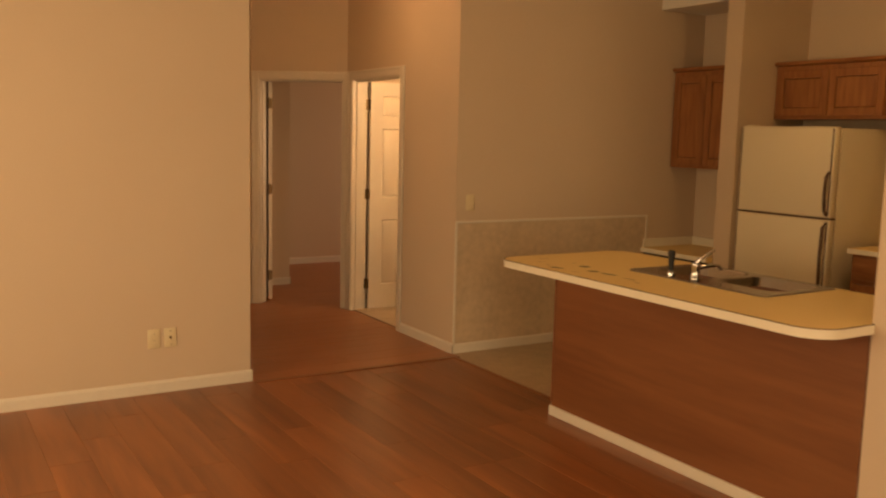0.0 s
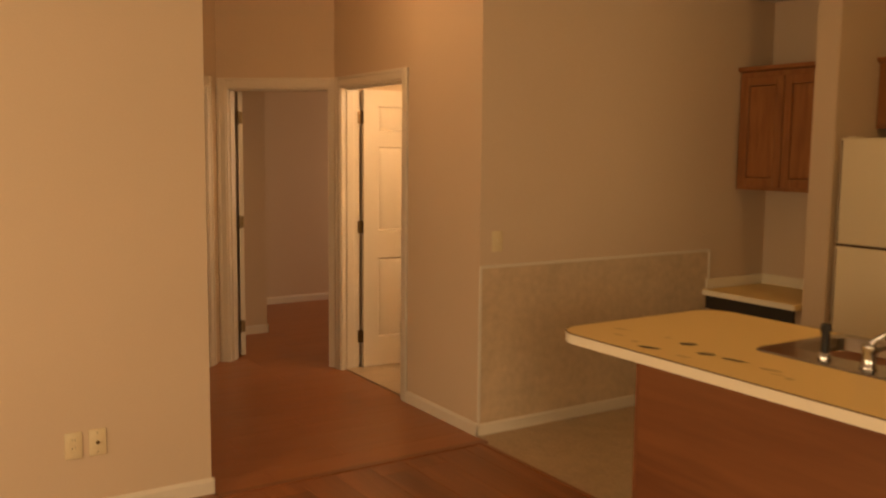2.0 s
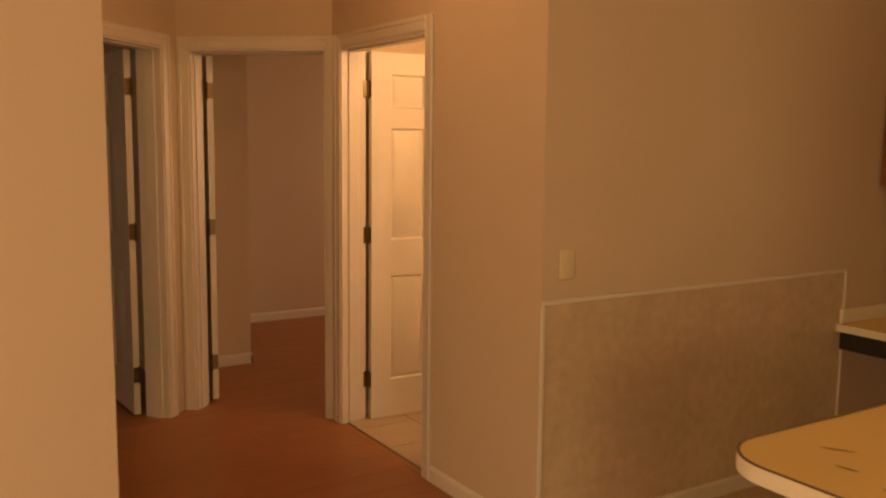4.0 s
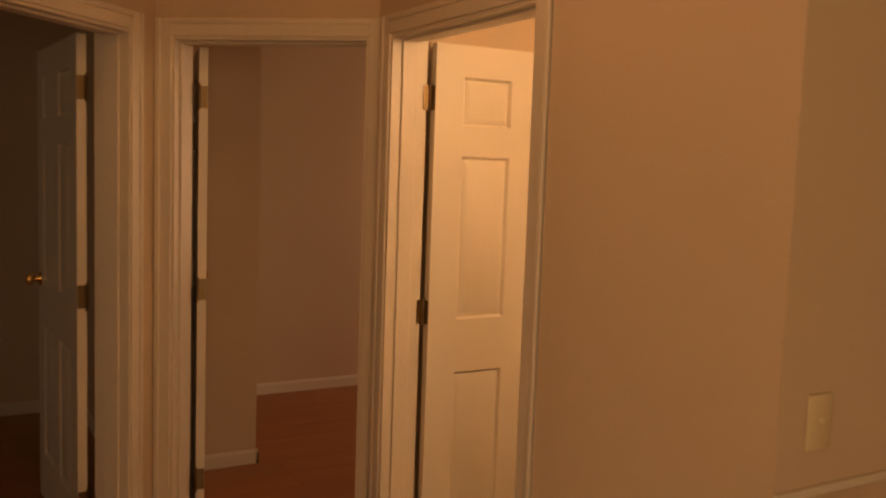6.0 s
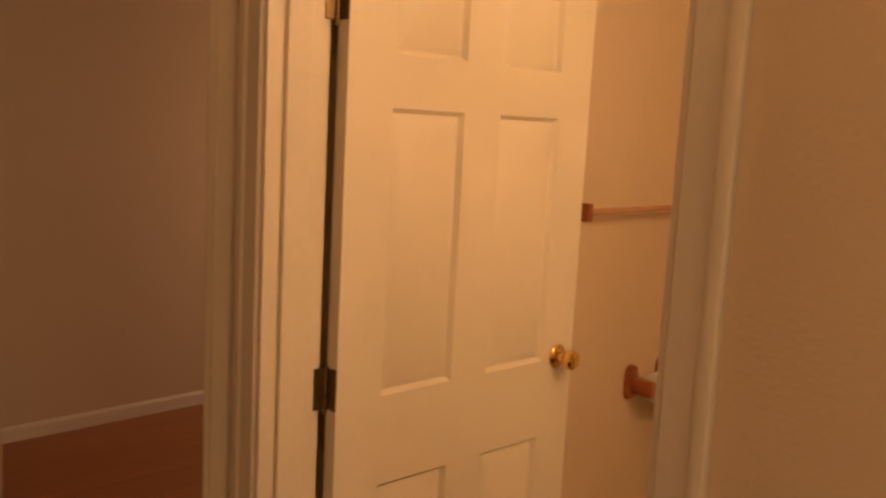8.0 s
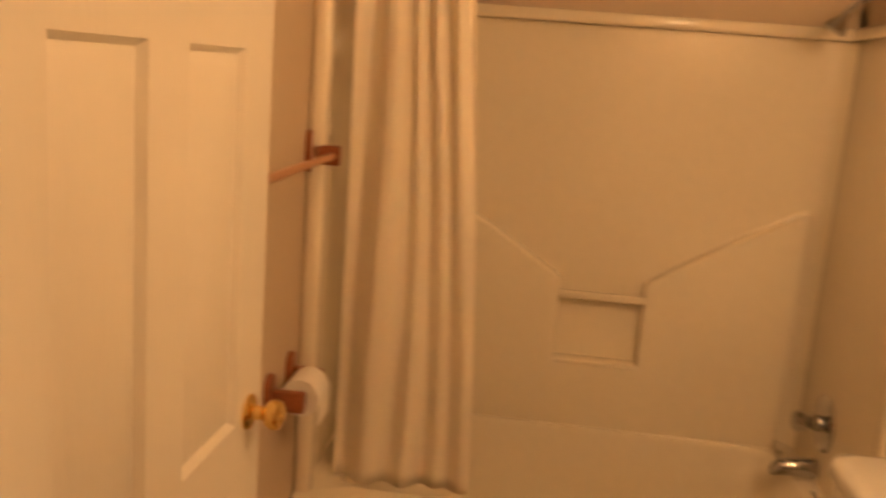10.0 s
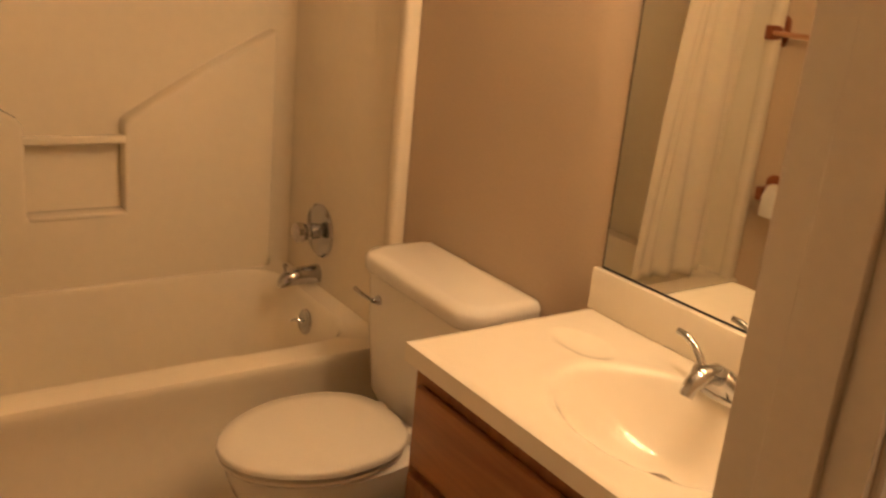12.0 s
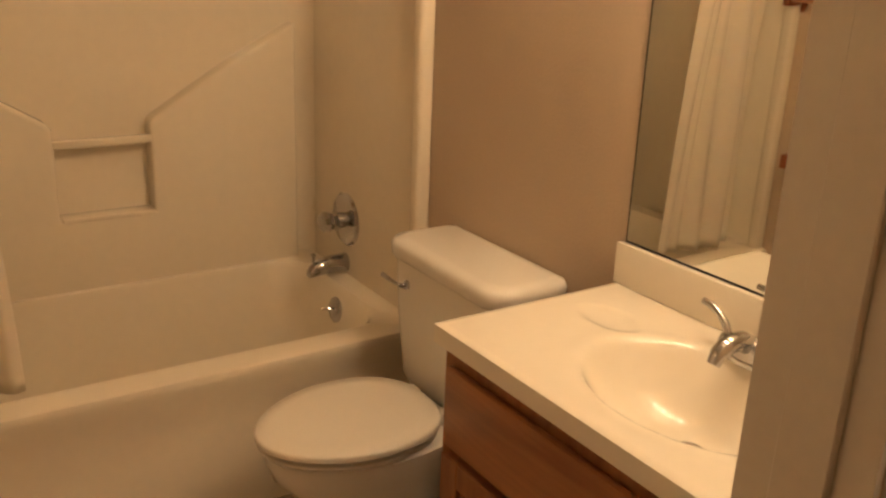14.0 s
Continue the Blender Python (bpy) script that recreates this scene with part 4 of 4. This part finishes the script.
def shower_head():
    h = thing("wall_shower", "chrome shower head on a bent arm above the surround", "shower", pose(3.70, BS, 1.90))
    part("flange", lathe([(0.030, 0.001), (0.030, 0.005), (0.018, 0.012)], pose(0, 0, 0, -90), 24), CHROME, h)
    part("arm", tube([(0, 0.008, 0), (0, 0.06, 0.004), (0, 0.11, -0.02), (0, 0.14, -0.055)], 0.0095), CHROME, h)
    part("head", lathe([(0.011, 0.0), (0.014, 0.02), (0.030, 0.045), (0.034, 0.06), (0.028, 0.064)], pose(0, 0.135, -0.05, -150), 24), CHROME, h)


def curtain():
    rod_ob = thing("curtain_rod", "chrome shower curtain rod over the tub", "curtain rod", pose(3.245, BS, 2.03))
    part("rod", rod((0, 0.004, 0), (0, BN - BS - 0.004, 0), 0.0125), CHROME, rod_ob)
    for y0 in (0.001, BN - BS - 0.016):
        part("flange", rod((0, y0, 0), (0, y0 + 0.015, 0), 0.032), CHROME, rod_ob)
    c = thing("shower_curtain", "cream vinyl shower curtain bunched to one end", "curtain", pose(3.260, 1.612, 0.445))
    rng = random.Random(3)
    n, rows, h = 150, 40, 1.555
    bm, grid = bmesh.new(), []
    phase = [rng.uniform(0, 6.28) for _ in range(6)]
    for j in range(rows + 1):
        v = j / rows
        z = h * v
        row = []
        for i in range(n + 1):
            u = i / n
            top = v ** 1.3
            spread = 0.385 - 0.115 * top
            y = 0.14 - u * spread + 0.010 * math.sin(7 * u + phase[0] + 1.5 * v)
            fold = 4.3 * u + 0.55 * math.sin(3.1 * u + phase[1]) + 0.35 * (1 - v) * math.sin(4.0 * u + 2.4 * v + phase[5])
            amp = (0.017 + 0.012 * top) * (0.45 + 0.75 * math.sin(2.6 * u + phase[4] + 0.8 * v) ** 2)
            x = amp * math.sin(2 * math.pi * fold) + 0.012 * math.sin(2 * math.pi * 1.3 * u + phase[2] + 1.4 * v) + 0.0045 * top * math.sin(2 * math.pi * 10.7 * u + phase[3] - 3 * v) + 0.03 * (1 - v)
            row.append(bm.verts.new((x, y, z)))
        grid.append(row)
    for a, b in zip(grid, grid[1:]):
        for i in range(n):
            bm.faces.new((a[i], a[i + 1], b[i + 1], b[i]))
    s = part("sheet", bm, CURTAIN, c, "", 180)
    mod = s.modifiers.new("thickness", "SOLIDIFY")
    mod.thickness = 0.0016
    for k in range(9):
        y = 0.10 - k * 0.028
        rr = tube([(0.024 * math.cos(a), 0, 0.024 * math.sin(a)) for a in [2 * math.pi * q / 20 for q in range(20)]], 0.0022, 6)
        bmesh.ops.transform(rr, matrix=pose(-0.015, y, h + 0.018), verts=rr.verts)
        part("ring", rr, CHROME, c)


def toilet():
    t = thing("toilet", "white porcelain toilet with closed lid beside the vanity", "toilet", pose(2.818, BS, 0) @ Matrix.Diagonal((0.925, 0.945, 0.99, 1)))

    def egg(y0, y1, w, z, n=32, flat=0.0):
        out = []
        cy, ry = (y0 + y1) / 2, (y1 - y0) / 2
        for k in range(n):
            a = 2 * math.pi * k / n
            s, c = math.sin(a), math.cos(a)
            wide = w * (1 - 0.12 * s) if s > 0 else w * (1 - flat * s * s * 0)
            px = wide * (abs(c) ** (0.85 if s < 0 else 1.0)) * (1 if c > 0 else -1)
            py = cy + ry * (s if s > 0 else -abs(s) ** 0.72)
            out.append(Vector((px, py, z)))
        return out
    part("bowl", loft([egg(0.17, 0.53, 0.100, 0.0), egg(0.16, 0.54, 0.100, 0.02), egg(0.19, 0.515, 0.078, 0.07), egg(0.20, 0.53, 0.086, 0.15), egg(0.19, 0.60, 0.126, 0.24), egg(0.18, 0.675, 0.168, 0.32), egg(0.17, 0.692, 0.178, 0.365), egg(0.17, 0.695, 0.180, 0.388), egg(0.19, 0.68, 0.168, 0.396)]), PORCELAIN, t, "", 60)
    part("deck", box(-0.115, 0.02, 0.30, 0.115, 0.27, 0.392, 0.025, 3), PORCELAIN, t)
    part("seat", loft([egg(0.256, 0.698, 0.178, 0.398), egg(0.247, 0.707, 0.187, 0.402), egg(0.247, 0.707, 0.187, 0.409), egg(0.258, 0.697, 0.177, 0.413)]), SEAT, t, "plastic seat ring", 60)
    part("lid", loft([egg(0.256, 0.699, 0.179, 0.4195), egg(0.240, 0.715, 0.195, 0.424), egg(0.240, 0.715, 0.195, 0.434), egg(0.247, 0.709, 0.190, 0.440), egg(0.30, 0.665, 0.150, 0.4435)]), SEAT, t, "closed plastic lid", 60)
    for dx in (-0.075, 0.075):
        part("seat_hinge", box(dx - 0.022, 0.225, 0.394, dx + 0.022, 0.262, 0.428, 0.008, 3), SEAT, t)

    def slab(w, y0, y1, z, r, bulge=0.0):
        out = []
        for cx, cy, a in ((w - r, y1 - r, 0), (-w + r, y1 - r, 90), (-w + r * 0.4, y0 + r * 0.4, 180), (w - r * 0.4, y0 + r * 0.4, 270)):
            rr = r if a < 180 else r * 0.4
            for k in range(7):
                b = radians(a + 15 * k)
                px, py = cx + rr * math.cos(b), cy + rr * math.sin(b)
                out.append(Vector((px, py + (bulge * (1 - (px / w) ** 2) if py > (y0 + y1) / 2 else 0), z)))
        return out
    part("tank", loft([slab(0.205, 0.022, 0.195, 0.393, 0.045, 0.008), slab(0.222, 0.016, 0.205, 0.42, 0.05, 0.01), slab(0.245, 0.012, 0.215, 0.60, 0.055, 0.012), slab(0.253, 0.012, 0.218, 0.742, 0.055, 0.012)]), PORCELAIN, t, "porcelain water tank", 50)
    part("tank_lid", loft([slab(0.258, 0.008, 0.224, 0.7425, 0.06, 0.012), slab(0.268, 0.006, 0.230, 0.752, 0.065, 0.014), slab(0.269, 0.006, 0.231, 0.777, 0.065, 0.014), slab(0.260, 0.010, 0.224, 0.791, 0.062, 0.013), slab(0.235, 0.03, 0.20, 0.797, 0.055, 0.01)]), PORCELAIN, t, "rounded porcelain tank lid", 50)
    lev = part("flush_lever", lathe([(0.013, 0), (0.013, 0.006), (0.008, 0.012), (0.007, 0.02)], pose(0.135, 0.2315, 0.690, -90), 16), CHROME, t, "chrome flush lever")
    part("arm", tube([(0.135, 0.252, 0.690), (0.16, 0.258, 0.693), (0.195, 0.262, 0.697), (0.215, 0.262, 0.698)], [0.005, 0.005, 0.006, 0.007], 10), CHROME, lev)
    for dx in (-0.09, 0.09):
        part("bolt_cap", lathe([(0.014, 0.0), (0.014, 0.01), (0.010, 0.02), (0.003, 0.023)], pose(dx, 0.38, 0.012), 14), PORCELAIN, t)


def vanity():
    x0, x1, yf = HX + HW + 0.002, 2.428, BS + 0.448
    c = thing("vanity_cabinet", "stained oak vanity cabinet with drawer front and doors", "cabinet", pose(x0, BS, 0) @ Matrix.Diagonal((1, 1, 1.018, 1)))
    w, d = x1 - x0 - 0.012, yf - BS
    part("body", box(0.0, 0.002, 0.09, w, d - 0.019, 0.62, 0.001), OAK, c)
    for sx in (0.0, w - 0.016):
        part("side_panel", box(sx, 0.002, 0.6205, sx + 0.016, d - 0.0195, 0.777), OAK, c)
    part("toe_kick", box(0.0, 0.002, 0.0, w, d - 0.08, 0.0895), DARK, c)
    bm = bmesh.new()
    for a in ((0, 0.09, 0.04, 0.777), (w - 0.04, 0.09, w, 0.777), (0.04, 0.735, w - 0.04, 0.776), (0.04, 0.555, w - 0.04, 0.59), (0.04, 0.09, w - 0.04, 0.125)):
        box(a[0], d - 0.019, a[1], a[2], d, a[3], 0.0, 1, bm)
    part("face_frame", bm, OAK, c)
    bm = box(0.022, d + 0.0005, 0.580, w - 0.022, d + 0.019, 0.742, 0.007, 2)
    part("drawer_front", bm, OAK_SIDE, c, "long oak drawer front with rounded edge")
    half = (w - 0.044) / 2
    for k in range(2):
        cabinet_door(c, Matrix.Translation((w - 0.022 - k * half, d + 0.0005, 0.108)) @ Matrix.Rotation(radians(180), 4, "Z"), half - 0.006, 0.455)
    # top with the bowl moulded in
    t = thing("washbasin", "cream cultured marble washbasin top with moulded oval bowl", "washbasin", pose(x0, BS, 0.792))
    W, D, H0 = x1 - x0, 0.471, 0.040
    cx, cy, rx, ry = 2.0 - x0, 0.250, 0.215, 0.158
    xs, ys = [W * k / 84 for k in range(85)], [D * k / 52 for k in range(53)]

    def height(x, y):
        r = math.hypot((x - cx) / rx, (y - cy) / ry)
        z = H0
        if r < 1:
            s = 1 - r
            z -= 0.125 * (1 - (1 - min(s / 0.72, 1)) ** 2.2) * (s / (s + 0.06))
        else:
            z += 0.0012 * math.exp(-(((r - 1.08) / 0.07) ** 2))
        q = math.hypot((x - (2.285 - x0)) / 0.075, (y - 0.165) / 0.042)
        if q < 1:
            z -= 0.009 * (1 - q * q) ** 0.6
        edge = min(W - x, D - y)
        if edge < 0.004:
            z -= 0.004 - math.sqrt(max(0.004 ** 2 - (0.004 - edge) ** 2, 0))
        return z
    bm = bmesh.new()
    g = [[bm.verts.new((x, y, height(x, y))) for y in ys] for x in xs]
    for i in range(84):
        for k in range(52):
            bm.faces.new((g[i][k], g[i + 1][k], g[i + 1][k + 1], g[i][k + 1]))
    border = [g[i][0] for i in range(85)] + [g[84][k] for k in range(1, 53)] + [g[i][52] for i in range(83, -1, -1)] + [g[0][k] for k in range(51, 0, -1)]
    low = [bm.verts.new((v.co.x, v.co.y, 0.0)) for v in border]
    n = len(border)
    for k in range(n):
        bm.faces.new((border[(k + 1) % n], border[k], low[k], low[(k + 1) % n]))
    part("top", bm, MARBLE, t, "", 60)
    part("backsplash", box(0.0, 0.003, H0 + 0.0005, W, 0.022, 0.131, 0.004, 2), MARBLE, t, "low cream backsplash")
    part("drain", lathe([(0.026, 0), (0.026, 0.003), (0.02, 0.004), (0.018, 0.001)], pose(cx, cy - 0.012, H0 - 0.1175), 22), CHROME, t, "chrome bowl drain")
    part("drain_plug", lathe([(0.016, 0.001), (0.016, 0.004), (0.005, 0.006)], pose(cx, cy - 0.012, H0 - 0.1175), 18), HINGE, t)
    f = thing("bathroom_faucet", "chrome bathroom faucet with curved levers on the vanity", "faucet", pose(2.015, BS + 0.088, 0.8325) @ Matrix.Scale(0.86, 4))
    part("base_plate", prism([(0.082 * math.cos(a) * (1 if abs(math.cos(a)) < 0.999 else 1), 0.027 * math.sin(a)) for a in [2 * math.pi * k / 32 for k in range(32)]], 0.014, Matrix(), 0.006, 2), CHROME, f, "", 60)
    part("dome", loft([[Vector((w * math.cos(2 * math.pi * k / 24), y + d * math.sin(2 * math.pi * k / 24), z)) for k in range(24)]
                       for w, d, y, z in ((0.060, 0.026, 0.0, 0.013), (0.052, 0.026, 0.004, 0.030), (0.038, 0.026, 0.010, 0.048), (0.020, 0.018, 0.014, 0.060), (0.006, 0.006, 0.014, 0.064))]), CHROME, f, "", 60)
    part("spout", tube([(0, 0.010, 0.042), (0, 0.040, 0.060), (0, 0.075, 0.062), (0, 0.105, 0.046), (0, 0.116, 0.026)], [0.020, 0.021, 0.020, 0.017, 0.013]), CHROME, f, "", 60)
    for s in (1, -1):
        h = part("handle", lathe([(0.021, 0.012), (0.021, 0.026), (0.016, 0.040), (0.004, 0.046)], pose(s * 0.060, 0, 0), 20), CHROME, f, "", 60)
        part("lever", tube([(s * 0.058, 0, 0.036), (s * 0.074, -0.002, 0.058), (s * 0.094, -0.004, 0.074), (s * 0.118, -0.006, 0.084), (s * 0.140, -0.006, 0.086)], [0.009, 0.0085, 0.008, 0.0085, 0.007], 12), CHROME, h, "", 60)
    mr = thing("wall_mirror", "large frameless wall mirror standing on the backsplash", "mirror", pose(x0, BS, 0.924))
    part("glass", box(0.004, 0.003, 0.003, W - 0.015, 0.007, 0.93), MIRROR, mr)
    part("edge_strip", box(0.004, 0.0025, 0.0, W - 0.015, 0.009, 0.0028), DARK, mr)
    part("edge_strip", box(W - 0.0148, 0.0025, 0.0, W - 0.0125, 0.0075, 0.93), DARK, mr)
    lb = thing("vanity_light", "brass light bar with four round bulbs over the mirror", "wall light", pose(2.02, BS, 2.03))
    part("bar", box(-0.38, 0.003, -0.05, 0.38, 0.045, 0.05, 0.006, 2), BRASS, lb)
    for k in range(4):
        part("bulb", lathe([(0.018, 0.0), (0.02, 0.012), (0.036, 0.03), (0.042, 0.055), (0.034, 0.08), (0.014, 0.094), (0.003, 0.096)], pose(-0.27 + 0.18 * k, 0.0455, 0, -90), 18), BULB, lb)


def bracket(parent, x, z, reach):
    """Round-topped back plate with a square arm."""
    pts = [(0.03 * math.cos(a), 0.028 + 0.03 * math.sin(a)) for a in [math.pi * k / 12 for k in range(13)]] + [(-0.030, -0.028), (-0.018, -0.05), (0.018, -0.05), (0.030, -0.028)]
    m = Matrix.Translation((x, -0.0005, z)) @ Matrix(((1, 0, 0, 0), (0, 0, -1, 0), (0, 1, 0, 0), (0, 0, 0, 1)))
    b = part("bracket", prism(pts, 0.014, m, 0.003, 2), CHERRY, parent, "rounded reddish wood bracket")
    part("arm", box(x - 0.013, -reach, z - 0.030, x + 0.013, -0.0148, z + 0.020, 0.004, 2), CHERRY, b)


def bath_wall_fittings():
    tb = thing("towel_bar", "wooden towel bar on reddish brackets on the wall", "towel bar", pose(3.195, BN, 1.374))
    bracket(tb, 0.0, 0.0, 0.085)
    bracket(tb, -0.66, 0.0, 0.085)
    part("bar", rod((-0.65, -0.066, -0.006), (-0.01, -0.066, -0.006), 0.0095, n=16), PALE_ROD, tb, "pale wooden rod")
    tp = thing("paper_holder", "reddish wooden toilet paper holder on the wall", "paper holder", pose(3.01, BN, 0.812))
    bracket(tp, 0.088, 0.0, 0.092)
    bracket(tp, -0.088, 0.0, 0.092)
    part("spindle", rod((-0.074, -0.07, -0.006), (0.074, -0.07, -0.006), 0.009, n=14), CHERRY, tp)
    rl = thing("toilet_paper", "white toilet paper roll on its wooden holder", "toilet paper", pose(3.01, BN - 0.07, 0.803))
    prof = [(0.0205, -0.052), (0.046, -0.052), (0.0475, -0.049), (0.0475, 0.049), (0.046, 0.052), (0.0205, 0.052)]
    bm, n = bmesh.new(), 32
    rings = [[bm.verts.new((z, r * math.cos(2 * math.pi * k / n), r * math.sin(2 * math.pi * k / n))) for k in range(n)] for r, z in prof]
    for a, b in zip(rings, rings[1:] + rings[:1]):
        for k in range(n):
            bm.faces.new((a[k], a[(k + 1) % n], b[(k + 1) % n], b[k]))
    bmesh.ops.recalc_face_normals(bm, faces=bm.faces)
    part("roll", bm, PAPER, rl)
    part("loose_end", box(-0.051, -0.0495, -0.065, 0.051, -0.0483, 0.01), PAPER, rl)


def crumpled_bag():
    rng, bm = random.Random(8), bmesh.new()
    bmesh.ops.create_icosphere(bm, subdivisions=3, radius=1.0)
    for v in bm.verts:
        k = 1 + 0.35 * noise.noise(v.co * 2.3) + 0.22 * noise.noise(v.co * 5.1)
        v.co = Vector((v.co.x * 0.105 * k, v.co.y * 0.12 * k, max(v.co.z * 0.125 * k, -0.070)))
    b = thing("plastic_bag", "crumpled clear plastic bag on the floor by the toilet", "bag", pose(2.66, 0.60, 0.077))
    part("film", bm, BAG, b, "", 25)


tub_shower()
shower_head()
curtain()
toilet()
vanity()
bath_wall_fittings()
crumpled_bag()
strike = tagged(part("strike_plate", box(HX + 0.092, BATH_S + 0.0185, 0.905, HX + 0.128, BATH_S + 0.0205, 0.965, 0.0005), HINGE, None, "brass strike plate let into the door jamb"), "", "strike plate")


# ---------------------------------------------------------------- floor pieces
def plank_mesh(name, lx, ly, material, t=0.009, b=0.0012):
    bm = bmesh.new()
    lo = [bm.verts.new((x, y, -t)) for x, y in ((0, 0), (lx, 0), (lx, ly), (0, ly))]
    mi = [bm.verts.new((x, y, -b)) for x, y in ((0, 0), (lx, 0), (lx, ly), (0, ly))]
    hi = [bm.verts.new((x, y, 0)) for x, y in ((b, b), (lx - b, b), (lx - b, ly - b), (b, ly - b))]
    for r, s in ((lo, mi), (mi, hi)):
        for k in range(4):
            bm.faces.new((r[k], r[(k + 1) % 4], s[(k + 1) % 4], s[k]))
    bm.faces.new(hi)
    return mesh_of(name, bm, material)


def lay(parent, material, x0, x1, y0, y1, axis, width=0.19, length=1.21, name="plank"):
    """Rows of boards with staggered ends; full boards share one mesh."""
    rng, meshes, g = random.Random(11), {}, 0.0006
    a0, a1, b0, b1 = (x0, x1, y0, y1) if axis == 0 else (y0, y1, x0, x1)
    b, row = b0, 0
    while b < b1 - 0.01:
        wide = round(min(width, b1 - b), 4)
        a = a0 - rng.choice((0.0, 0.3, 0.6, 0.9, 0.45))
        while a < a1 - 0.01:
            s, e = max(a, a0), min(a + length, a1)
            key = (round(e - s, 3), wide)
            if key not in meshes:
                dims = (key[0] - g, wide - g) if axis == 0 else (wide - g, key[0] - g)
                meshes[key] = plank_mesh(name, *dims, material)
            ob = new(name, meshes[key])
            ob.parent = parent
            ob.location = (s, b, 0.0) if axis == 0 else (b, s, 0.0)
            a += length
        b += wide
        row += 1


lay(floor_living, LAMINATE, -3.6, 0.0, -4.6, -0.001, 1)
lay(floor_living, LAMINATE, 0.0, 1.446, -4.6, -0.076, 1)
lay(floor_hall, HALL_LAMINATE, -0.02, HX - 0.001, -0.031, 0.85, 0, name="plank")
lay(floor_hall, HALL_LAMINATE, -0.02, HX + 0.03, 0.85, 1.745, 0, name="plank")
lay(floor_hall, HALL_LAMINATE, -2.9, 3.0, 1.745, 4.69, 0, name="plank")
bm = bmesh.new()
box(-3.6, -7.5, -0.0088, 1.446, -4.602, -0.0002, bm=bm)
box(1.4465, -7.5, -0.0088, 1.4575, -3.252, -0.0002, bm=bm)
tagged(part("planks", bm, LAMINATE, floor_living), "", "", "", "stuff")
side = 0.33
for i in range(8):
    for k in range(5):
        tx0, ty0 = HX + 0.03 + i * side, BS + k * side
        tx1, ty1 = min(tx0 + side, 4.0), min(ty0 + side, BN)
        ob = new("tile", plank_mesh("tile", tx1 - tx0 - 0.004, ty1 - ty0 - 0.004, BATH_TILE, 0.004, 0.0015))
        ob.parent = floor_bath
        ob.location = (tx0 + 0.002, ty0 + 0.002, 0.0102)
